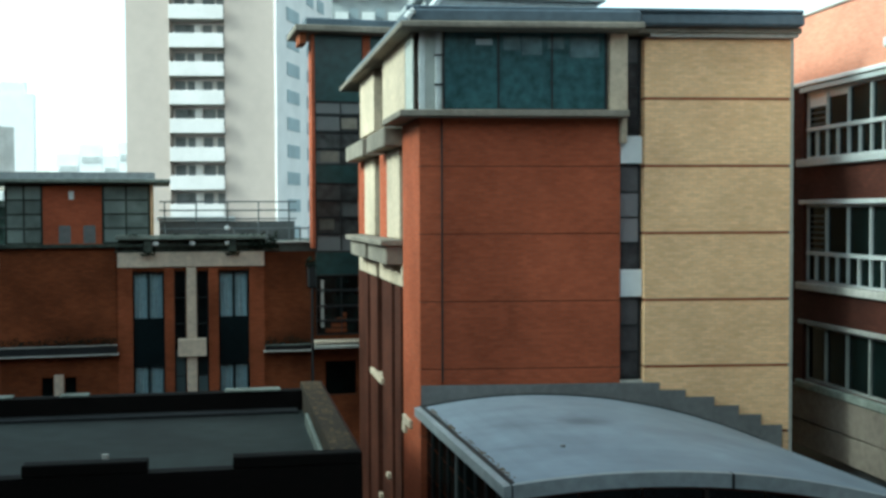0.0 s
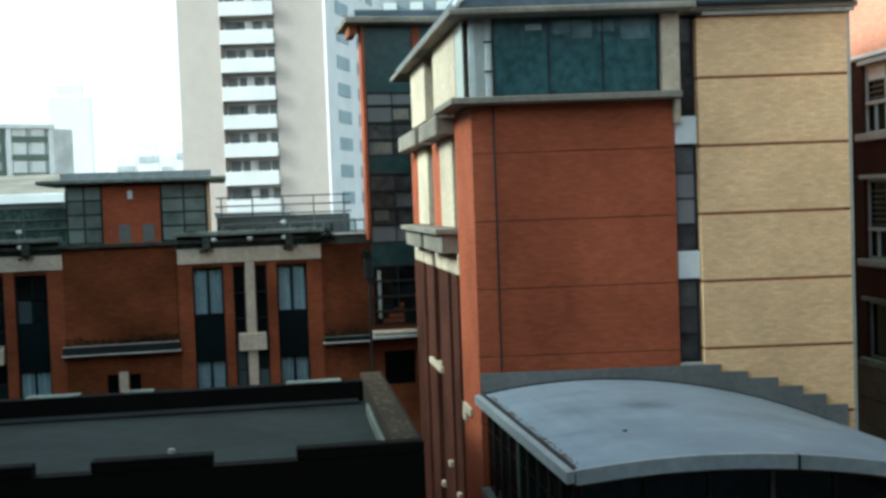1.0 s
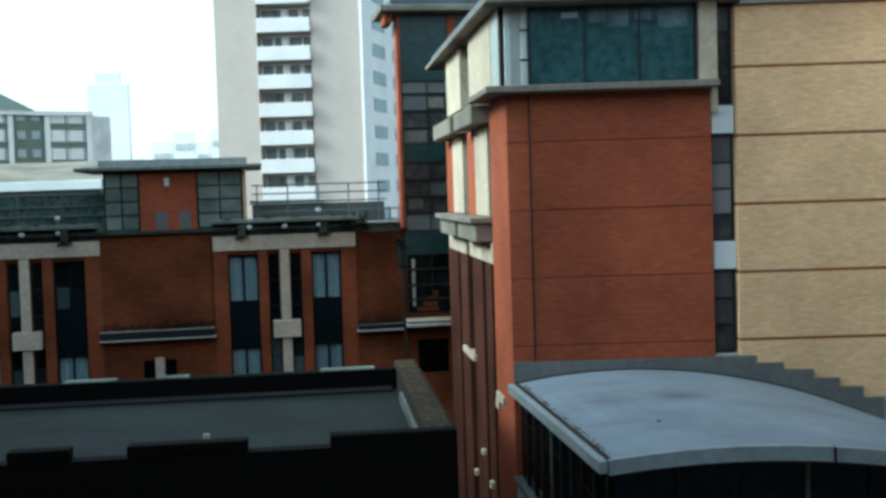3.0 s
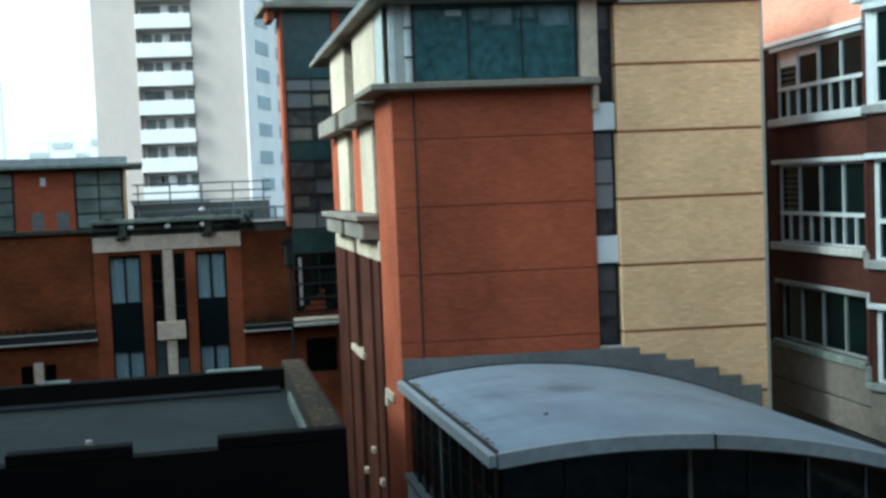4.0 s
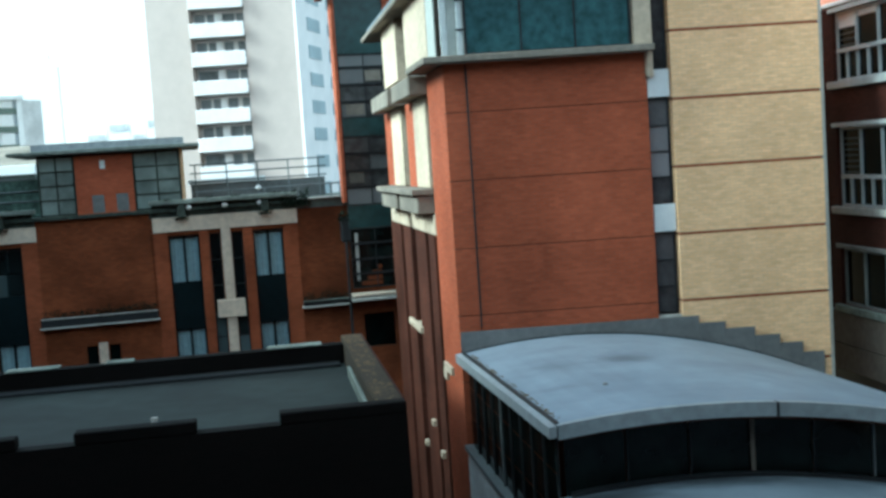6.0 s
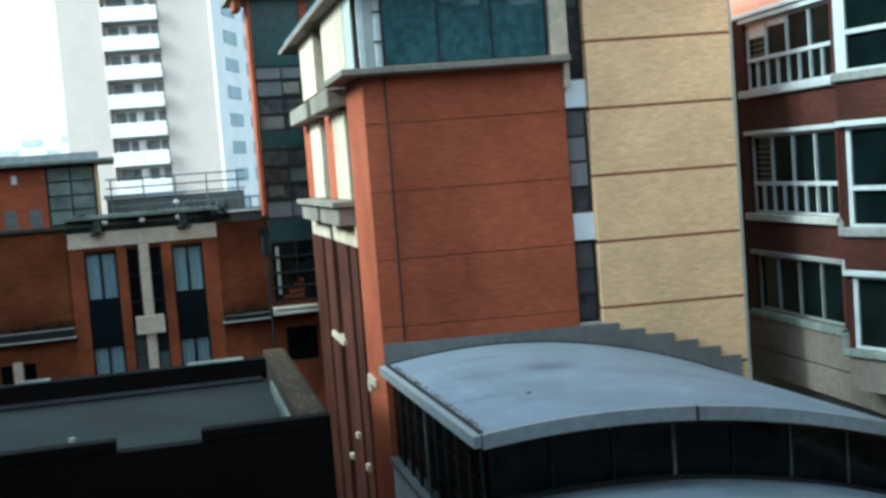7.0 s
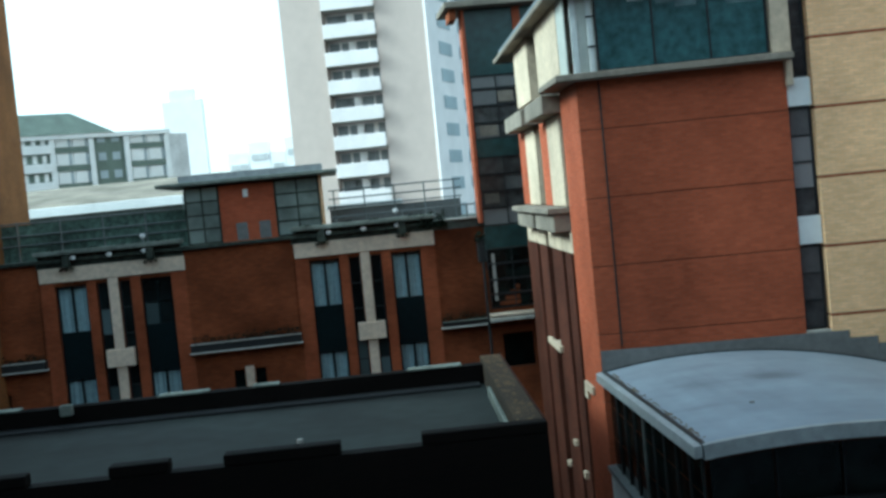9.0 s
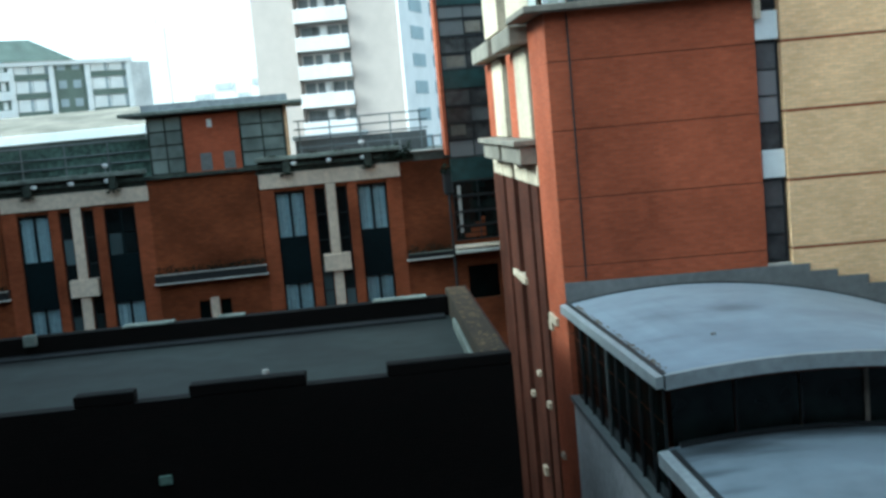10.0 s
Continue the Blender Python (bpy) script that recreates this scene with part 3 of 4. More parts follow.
def vaulted_hall():
    o = thing("vaulted_hall", "low hall under a curved grey membrane roof", "building", (2.4, 18.6, GROUND))
    part("roof", vault_shell(0.06, 9.6, 0.0, 0.985, 0, 0.14), ROOFSKIN, o, "curved pale grey membrane roof")
    for a, b in ((0.0, 3.88), (3.9, 8.0), (8.02, 9.7)):
        part("fascia", vault_shell(a, b, 0.985, 1.0, 0.02, 0.25, 12), FASCIA, o, "light grey metal fascia")
    for s in (3.89, 8.01):
        part("fascia_joint", vault_shell(s - 0.02, s + 0.02, 0.984, 1.002, 0.022, 0.26, 1), BLACK, o, "dark joint between fascia lengths")
    part("gutter", vault_shell(-0.16, -0.03, 0.0, 1.0, 0.02, 0.2, 2), FASCIA, o)
    part("edge_strip", vault_shell(-0.03, 0.055, 0.0, 0.985, 0.035, 0.1, 2), BLACK, o)
    part("ridge_strip", vault_shell(0.06, 8.5, 0.005, 0.012, 0.03, 0.03, 24), BLACK, o)
    # repairs, drain and seams on the membrane
    rnd = random.Random(4)
    bm = bmesh.new()
    for _ in range(220):
        t = 0.06 + 0.9 * rnd.random()
        s = 0.06 + 0.12 * rnd.random() ** 2
        r = rnd.uniform(0.008, 0.026)
        bmesh.ops.create_icosphere(bm, subdivisions=1, radius=r, matrix=Matrix.Translation(vault_at(s, t, vault_z(s, t) + 0.004)) @ Matrix.Diagonal((1.3, 1.3, 0.6, 1)))
    part("edge_moss", bm, RUSTMOSS, o, "rust-brown moss along the roof edge", kind="stuff")
    c = vault_at(1.62, 0.715, vault_z(1.62, 0.715))
    part("roof_drain", tube([c - Vector((0, 0, 0.05)), c + Vector((0, 0, 0.03))], 0.05, 10), FLASH, o, "small lead roof drain")
    # clerestory under the front edge
    for i in range(8):
        a, b = 0.2 + 1.15 * i, 0.2 + 1.15 * (i + 1)
        bm = bmesh.new()
        q = [vault_at(a + 0.03, 0.93, vault_z(a) - 0.2), vault_at(b - 0.03, 0.93, vault_z(b) - 0.2), vault_at(b - 0.03, 0.93, vault_z(b) - 1.65), vault_at(a + 0.03, 0.93, vault_z(a) - 1.65)]
        f = bm.faces.new([bm.verts.new(c) for c in q])
        bmesh.ops.solidify(bm, geom=[f], thickness=0.02)
        part("clerestory_pane", bm, HALLGLASS, o)
        part("clerestory_post", tube([vault_at(b, 0.935, vault_z(b) - 0.15), vault_at(b, 0.935, vault_z(b) - 1.65)], 0.045 if i == 2 else 0.02, 6), PLINTH if i == 2 else STEEL if i > 3 else BLACK, o)
    # lower roof in front
    part("lower_roof", vault_shell(0.1, 9.6, 0.94, 1.75, -1.38, 0.14), LOWSKIN, o, "lower curved pale grey membrane roof")
    part("lower_gutter", vault_shell(-0.12, 0.06, 0.96, 1.75, -1.35, 0.24, 2), FASCIA, o)
    part("lower_edge_strip", vault_shell(0.06, 0.16, 0.97, 1.75, -1.34, 0.06, 2), BLACK, o)
    part("lower_kerb", vault_shell(0.3, 9.2, 0.935, 0.955, -1.32, 0.15), BLACK, o, "black kerb under the clerestory")
    part("lower_gutter", vault_shell(9.55, 9.78, 0.96, 1.75, -1.3, 0.22, 2), WHITE, o, "white gutter edge")
    part("soffit_edge", vault_shell(0.1, 9.5, 0.95, 0.984, -0.25, 0.05), UMBER, o, "rust-red soffit strip under the fascia")
    # side glazing and the rendered wall under it
    for i in range(9):
        t0, t1 = 0.01 + 0.103 * i, 0.01 + 0.103 * (i + 1)
        for z0, z1 in ((-7.0, -6.3), (-6.28, -5.55), (-5.53, -4.78)):
            a, b = vault_at(0.12, t0 + 0.004, 0), vault_at(0.12, t1 - 0.004, 0)
            bm = bmesh.new()
            f = bm.faces.new([bm.verts.new((c.x, c.y, z)) for c, z in ((a, z0), (b, z0), (b, z1), (a, z1))])
            bmesh.ops.solidify(bm, geom=[f], thickness=0.02)
            part("side_pane", bm, GLAZE, o)
        c = vault_at(0.1, t1, 0)
        part("side_post", tube([(c.x, c.y, -7.0), (c.x, c.y, -4.7)], 0.03, 6), STEEL if i == 3 else BLACK, o)
    a, b, c, d = (vault_at(s, t, 0) for s, t in ((0.0, 0.0), (0.0, 1.75), (0.3, 1.75), (0.3, 0.0)))
    part("side_sill", prism([(q.x - 0.08, q.y) for q in (a, b, c, d)], -7.12, -7.0), STEEL, o)
    part("side_wall", prism([(q.x, q.y) for q in (a, b, c, d)], GROUND, -7.12), RENDERW, o, "pale grey rendered wall")
    for t0, t1, z in ((0.0, 0.93, -6.1), (0.932, 1.75, vault_z(9.6) - 1.6)):
        a, b, c, d = (vault_at(s, t, 0) for s, t in ((9.3, t0), (9.3, t1), (9.55, t1), (9.55, t0)))
        part("side_wall", prism([(q.x, q.y) for q in (a, b, c, d)], GROUND, z), RENDERW, o)
    a, b, c, d = (vault_at(s, t, 0) for s, t in ((0.3, 0.9), (9.3, 0.9), (9.3, 0.88), (0.3, 0.88)))
    part("inner_wall", prism([(q.x, q.y) for q in (a, b, c, d)], GROUND, -6.3), INSIDE, o)
    # end post beside the hall's far corner
    part("end_post", box(11.5, 11.74, 19.65, 19.9, GROUND, -5.95), PLINTH, o, "stained concrete post", bevel=0.02)
    part("post_cap", box(11.48, 11.76, 19.63, 19.92, -5.945, -5.85), WHITE, o, "white post cap", bevel=0.03)
    # stepped flashing where the roof meets the brick wall
    for s0, s1, z in ((0.0, 5.9, -4.2), (5.905, 6.55, -4.39), (6.555, 7.28, -4.57), (7.285, 7.9, -4.8), (7.905, 8.47, -5.03), (8.475, 9.0, -5.3)):
        part("flashing_step", box(1.38 + s0, 1.38 + s1, 27.62, 27.672, vault_z(s1, 0) - 0.15, z), FLASH, o, "grey lead flashing step")
    return o


vaulted_hall()


# ---- flat-roofed block ----
W = Vector((U.y, -U.x, 0))
MF = Matrix(((W.x, U.x, 0, -0.04), (W.y, U.y, 0, 21.0), (0, 0, 1, 0), (0, 0, 0, 1)))


# Wet by the gutter; the wide left blotch paints in lens edge darkening.
blotched(FELT, [(*(MF @ Vector((x, y, 0))).xy, a, b, k) for x, y, a, b, k in (
    (-5.0, 8.0, 5.0, 1.0, 0.75), (-14.0, 7.8, 6.0, 1.0, 0.75), (-15.0, 3.0, 4.5, 3.0, 0.5), (-9.0, 5.0, 2.2, 0.6, 0.4), (-4.0, 1.0, 2.4, 0.9, 0.35), (-7.4, 2.2, 1.4, 0.7, 0.35))])


def flat_block():
    o = thing("flat_roofed_block", "brick block darkened for shade, with a flat felt roof behind parapets", "building", (-0.04, 21.0, GROUND), MF)
    part("roof", box(-22, -0.56, 0.36, 8.3, -5.2, -5.0), FELT, o, "dark grey-green felt roof")
    part("front_wall", box(-22, 0, 0, 0.35, GROUND, -4.62), SHADEBLACK, o, "brick wall painted black for its shade")
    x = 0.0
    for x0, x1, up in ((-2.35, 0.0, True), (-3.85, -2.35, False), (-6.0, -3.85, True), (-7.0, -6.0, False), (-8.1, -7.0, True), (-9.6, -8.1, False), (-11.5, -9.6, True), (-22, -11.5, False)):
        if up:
            part("parapet", box(x0, x1, 0.0, 0.35, -4.615, -4.4), SHADEBLACK, o, bevel=0.02)
    part("right_wall", box(-0.02, 0.0, 0.36, 9.3, GROUND, -4.4), UMBER, o)
    part("right_parapet", box(-0.55, -0.022, 0.36, 9.3, -5.1, -4.42), MOSS, o, "mossy brown brick parapet", bevel=0.02)
    part("parapet_flashing", box(-0.64, -0.555, 0.8, 6.2, -5.0, -4.72), LICHEN, o, "pale flashing along the parapet", bevel=0.02)
    part("back_parapet", box(-22, -0.56, 8.3, 8.7, GROUND, -4.5), SHADEBLACK, o, bevel=0.02)
    part("back_gutter", box(-22, -0.7, 7.75, 8.28, -4.998, -4.93), BLACK, o, "dark wet gutter")
    for x0, x1 in ((-2.5, -1.1), (-8.9, -7.6), (-6.5, -5.8), (-14.0, -12.4)):
        part("coping_slab", box(x0, x1, 8.28, 8.72, -4.495, -4.45), LICHEN, o, "pale concrete coping slab", bevel=0.015)
    part("vent_box", box(-11.33, -11.02, 8.1, 8.29, -4.7, -4.42), LICHEN, o, "pale vent box", bevel=0.02)
    part("wall_vent", box(-6.72, -6.48, -0.08, -0.002, -6.2, -6.02), NET, o, "small pale green vent box on the wall", bevel=0.02)
    rnd = random.Random(9)
    bm = bmesh.new()
    for _ in range(140):
        d = rnd.uniform(0.4, 9.0)
        r = rnd.uniform(0.01, 0.035)
        bmesh.ops.create_icosphere(bm, subdivisions=1, radius=r, matrix=Matrix.Translation((-0.52 + 0.45 * rnd.random(), d, -4.42)) @ Matrix.Diagonal((1.5, 1.8, 0.5, 1)))
    part("parapet_moss", bm, RUSTMOSS, o, "rust-brown moss on the parapet", kind="stuff")
    for x, y, h in ((-9.3, 1.2, 0.16), (-6.9, 0.9, 0.2), (-4.9, 3.2, 0.1)):
        part("roof_vent", tube([(x, y, -5.0), (x, y, -5.0 + h)], 0.07, 8), PALE, o)
    return o


flat_block()

# ---- terrace building across the yard ----
AL = radians(10)
ML = Matrix(((math.cos(AL), -math.sin(AL), 0, 0), (math.sin(AL), math.cos(AL), 0, 44), (0, 0, 1, 0), (0, 0, 0, 1)))


def curtain(x0, x1, y, z0, z1, folds=4):
    bm = bmesh.new()
    k = folds * 6
    rows = []
    for i in range(k + 1):
        x = x0 + (x1 - x0) * i / k
        yy = y + 0.025 * math.sin(i * math.tau / 6)
        rows.append((bm.verts.new((x, yy, z0)), bm.verts.new((x, yy, z1)), bm.verts.new((x, yy + 0.01, z0)), bm.verts.new((x, yy + 0.01, z1))))
    for p, q in zip(rows, rows[1:]):
        bm.faces.new((p[0], q[0], q[1], p[1]))
        bm.faces.new((p[2], p[3], q[3], q[2]))
    return bm


def terrace_building():
    o = thing("terrace_building", "dark red brick building with tall curtained windows and roof terrace", "building", (-8, 42.6, GROUND), ML)
    bays = [-6.48 - 9.38 * k for k in range(4)]
    holes = []
    for c in bays:
        holes += [(c - 2.1, c - 0.98, GROUND + 1, -2.1), (c + 1.0, c + 2.12, GROUND + 1, -2.1), (c - 0.62, c - 0.2, GROUND + 1, -2.1), (c + 0.2, c + 0.62, GROUND + 1, -2.1)]
        m = c - 4.72
        holes += [(m - 0.6, m - 0.2, -6.6, -5.9), (m + 0.2, m + 0.6, -6.6, -5.9)]
    holes.append((-1.5, -0.3, -6.95, -5.65))
    part("wall", wall_with_holes(-42, 2.5, 0, 0.4, GROUND, -1.42, holes), BROWN, o, "dark red brick wall")
    part("inside", box(-42, 2.5, 1.2, 1.4, GROUND, -1.5), INSIDE, o)
    for k, c in enumerate(bays):
        part("lintel", box(c - 2.63, c + 2.68, -0.12, 0.3, -1.95, -1.4), BAYCREAM, o, "cream concrete lintel", bevel=0.02)
        part("column", box(c - 0.18, c + 0.18, -0.1, 0.35, GROUND, -1.955), BAYCREAM, o, "cream concrete column", bevel=0.02)
        for x0, x1 in ((c - 2.63, c - 2.11), (c - 0.97, c - 0.63), (c + 0.63, c + 0.99), (c + 2.13, c + 2.68)):
            part("brick_pier", box(x0, x1, -0.06, -0.002, GROUND, -1.955), PIER, o, "orange-red brick pier")
        part("column_block", box(c - 0.5, c + 0.52, -0.2, 0.3, -5.28, -4.63), BAYCREAM, o, "square cream concrete block", bevel=0.02)
        for x0, x1 in ((c - 2.1, c - 0.98), (c + 1.0, c + 2.12)):
            bare = c == bays[1] and x0 > c
            fr = part("window_frame", wall_with_holes(x0, x1, 0.16, 0.24, -9.0, -2.1, [(x0 + 0.06, (x0 + x1) / 2 - 0.04, -3.85, -2.2), ((x0 + x1) / 2 + 0.04, x1 - 0.06, -3.85, -2.2), (x0 + 0.06, (x0 + x1) / 2 - 0.04, -7.4, -5.65), ((x0 + x1) / 2 + 0.04, x1 - 0.06, -7.4, -5.65)]), PANEL, o, "navy framed tall window")
            for z0, z1 in ((-3.85, -2.2), (-7.4, -5.65)):
                for a, b in ((x0 + 0.06, (x0 + x1) / 2 - 0.04), ((x0 + x1) / 2 + 0.04, x1 - 0.06)):
                    if bare and z0 > -5:
                        for zz in (z0, (z0 + z1) / 2 + 0.02):
                            part("pane", box(a, b, 0.2, 0.215, zz, zz + (z1 - z0) / 2 - 0.03), DIMGLASS, fr)
                        continue
                    part("curtain", curtain(a, b, 0.3, z0, z1, 2), CURTAIN, fr, "pale blue curtain")
        for x0, x1 in ((c - 0.62, c - 0.2), (c + 0.2, c + 0.62)):
            pane_grid(o, x0, x1, 0.2, -9.0, -2.1, 1, 7, "side_light", BLACK, DIMGLASS, 0.04)
        m = c - 4.72
        part("raised_panel", box(m - 2.0, m + 2.0, -0.05, -0.003, -4.75, -1.215), BROWN, o, "red brick infill panel")
        part("planter", box(m - 2.1, m + 2.1, -0.44, -0.055, -5.12, -5.05), PALE, o, "mossy concrete planter ledge", bevel=0.02)
        part("planter_lip", box(m - 2.05, m + 2.08, -0.44, -0.4, -4.77, -4.725), PALE, o, "thin pale planter lip", bevel=0.01)
        part("planter_trough", box(m - 2.05, m + 2.05, -0.42, -0.055, -5.045, -4.74), BLACK, o, "black damp planter trough")
        part("planting", leaves(m - 2.0, m + 2.0, -0.36, -0.08, -4.74, -4.4, 420, 0.06, k), PLANT, o, "dark damp planting", kind="stuff")
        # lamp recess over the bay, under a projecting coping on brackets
        # the recess's shade is put into its dark colour
        part("recess_back", box(c - 2.6, c + 2.6, -0.12, -0.005, -1.385, -0.94), MOSSDIM, o, "recess over the bay, its shade painted dark")
        for j in range(4):
            x = c - 2.2 + 1.25 * j + 0.2 * (j % 2)
            part("coping_moss", leaves(x, x + 0.35, -0.5, -0.2, -0.8, -0.68, 40, 0.05, 60 + 5 * k + j), PLANT, o, "", kind="stuff")
        part("coping", box(c - 2.68, c + 2.72, -0.5, 0.1, -0.93, -0.77), LICHEN, o, "lichen-green concrete coping", bevel=0.025)
        for x in (c - 1.55, c + 1.5):
            part("bracket", box(x - 0.14, x + 0.14, -0.46, -0.125, -1.42, -0.94), MOSSDIM, o, "moss-black bracket", bevel=0.03)
            part("bracket_moss", leaves(x - 0.25, x + 0.25, -0.58, -0.12, -1.52, -1.25, 60, 0.06, 40 + k), PLANT, o, "", kind="stuff")
        part("sill", box(m - 0.3, m + 0.75, -0.15, 0.1, -6.72, -6.6), BAYCREAM, o, bevel=0.01)
        part("small_column", box(m - 0.16, m + 0.16, -0.08, 0.1, -6.6, -5.8), BAYCREAM, o, bevel=0.01)
        for a in (m - 0.6, m + 0.2):
            part("small_pane", box(a, a + 0.4, 0.2, 0.22, -6.6, -5.9), GLAZE, o)
    part("lower_ledge", box(-3.85, -2.0, -0.4, -0.003, -5.2, -5.12), PALE, o, bevel=0.02)
    part("lower_ledge_lip", box(-3.8, -2.0, -0.42, -0.36, -4.95, -4.91), LICHEN, o, bevel=0.01)
    part("lower_ledge_trough", box(-3.8, -2.0, -0.38, -0.004, -5.115, -4.95), BLACK, o)
    part("lower_planting", leaves(-3.8, -2.05, -0.34, -0.05, -4.95, -4.55, 220, 0.06, 21), PLANT, o, "dark damp planting", kind="stuff")
    part("stair_ledge", box(-1.98, 2.0, -0.75, -0.003, -5.08, -4.96), PALE, o, "pale concrete ledge under the stair glass", bevel=0.02)
    part("stair_ledge_step", box(-1.98, 2.0, -0.66, -0.003, -4.9, -4.8), BAYCREAM, o, bevel=0.02)
    part("end_coping", box(-3.75, -2.15, -0.16, 0.35, -1.095, -1.03), PALE, o, "pale coping slab", bevel=0.012)
    part("wall_hopper", box(-2.19, -1.72, -0.42, -0.005, -2.8, -1.86), BLACK, o, "black rainwater hopper", bevel=0.05)
    part("wall_downpipe", tube([(-2.05, -0.5, -2.8), (-2.05, -0.5, -12)], 0.05, 8), BLACK, o, "black downpipe")
    part("roof_weeds", leaves(-4.4, -3.3, -0.5, 0.1, -1.25, -0.65, 260, 0.1, 33), PLANT, o, "dark weeds hanging over the roof edge", kind="stuff")
    part("roof_weeds", leaves(-2.25, -1.75, -0.5, -0.1, -2.0, -1.6, 90, 0.09, 34), PLANT, o, "", kind="stuff")
    part("dark_pane", box(-1.5, -0.3, 0.2, 0.22, -6.95, -5.65), GLAZE, o)
    # roof terrace edge
    part("roof", box(-42, 2.5, 0.0, 9.0, -1.415, -1.1), DARKC, o)
    part("roof_kerb", box(-42, -3.8, -0.3, 0.05, -1.21, -1.08), MOSSDIM, o, "moss-black roof kerb", bevel=0.02)
    return o


terrace_building()


def terrace_fence():
    o = thing("terrace_fence", "dark netted fence with grey rails on the roof terrace", "fence", (-16, 42, -1.08), ML)
    for k in range(18):
        x = -13.1 - 1.6 * k
        part("panel", box(x - 1.56, x, 1.6, 1.63, -1.09, 0.3), NET, o, "dark green netting panel")
        part("post", tube([(x - 1.58, 1.5, -1.09), (x - 1.58, 1.5, 0.42)], 0.04, 6), STEEL, o)
    for z in (-0.48, -0.11, 0.36):
        part("rail", tube([(-42, 1.5, z), (-13.1, 1.5, z)], 0.035, 6), STEEL, o)
    return o


def roof_railing():
    o = thing("roof_railing", "thin grey pipe railing beside the roof house", "railing", (-5, 43, -1.08), ML)
    for z, y in ((-0.55, 0.2), (-0.2, 4.0), (0.15, 4.0), (0.5, 4.0)):
        part("rail", tube([(-7.6, y, z), (-2.1, y, z)], 0.03, 6), STEEL, o)
    for k in range(5):
        x = -2.4 - 1.25 * k
        part("post", tube([(x, 0.2, -1.09), (x, 0.2, -0.53)], 0.035, 6), STEEL, o)
        part("post", tube([(x, 4.0, -1.09), (x, 4.0, 0.52)], 0.03, 6), STEEL, o)
    return o


def roof_parapet():
    o = thing("roof_parapet", "grey concrete parapet with a white coping on the roof", "parapet", (-5, 48, -1.08), ML)
    part("wall", box(-7.6, -2.0, 5.5, 5.8, -1.09, -0.3), FLASH, o)
    part("coping", box(-7.7, -4.5, 5.4, 5.9, -0.295, -0.1), WHITE, o, bevel=0.02)
    return o


terrace_fence()
roof_railing()
roof_parapet()


def roof_lamp(x, z, y, foot):
    m = ML @ Matrix.Translation((x, y, z))
    o = thing("bulkhead_lamp", "small round white bulkhead lamp on the roof edge", "lamp", tuple(m.translation), m, "lamps along the roof edge")
    bm = bmesh.new()
    bmesh.ops.create_uvsphere(bm, u_segments=12, v_segments=8, radius=0.095)
    bmesh.ops.scale(bm, vec=(1.2, 0.6, 0.9), verts=bm.verts[:])
    part("globe", bm, WHITE, o)
    part("bracket", box(-0.04, 0.04, 0.02, 0.26, -0.05, 0.05) if foot is None else box(-0.03, 0.03, -0.02, 0.04, foot - z, -0.03), STEEL, o)


for k in range(3):
    for x, z in ((-5.16, -1.07), (-6.44, -1.07), (-7.75, -1.07)):
        roof_lamp(x - 9.38 * k, z, -0.38, None)
    roof_lamp(-5.17 - 9.38 * k, -0.52, -0.4, -0.77)


def roof_house():
    o = thing("roof_house", "brick and glass stair house on the roof terrace", "roof house", (-10.5, 43, -1.1), ML)
    part("body", box(-12.95, -7.95, 0.5, 4.5, -1.1, 1.12), DARKC, o)
    part("brick_panel", box(-11.7, -9.65, 0.3, 0.495, -1.1, 1.05), RED, o, "orange brick panel")
    for x in (-11.16, -10.3):
        part("grey_hatch", box(x, x + 0.42, 0.27, 0.298, -1.05, -0.4), FLASH, o)
    part("vent", box(-10.8, -10.62, 0.25, 0.298, 0.55, 0.85), WHITE, o)
    for a, b in ((-13.0, -11.72), (-9.63, -7.95)):
        pane_grid(o, a, b, 0.35, -1.08, 1.1, 2, 4, "house_window", MOSSDIM, HOUSEGLASS, 0.06)
    part("brick_edge", box(-7.93, -7.82, 0.4, 4.4, -1.1, 1.12), YELLOW, o)
    part("roof_slab", box(-13.94, -7.2, -0.3, 5.2, 1.14, 1.28), LICHEN, o, "dirty concrete roof slab", bevel=0.03)
    bm = prism([(-13.1, -0.1), (-7.75, -0.1), (-7.75, 4.8), (-13.1, 4.8)], 1.285, 1.5)
    for v in bm.verts:
        if v.co.z > 1.4:
            v.co.z += 0.15 * (1 - abs(v.co.y - 2.3) / 3)
    part("roof_upstand", bm, HAZEWALL, o, "grey roof sheet")
    return o


roof_house()


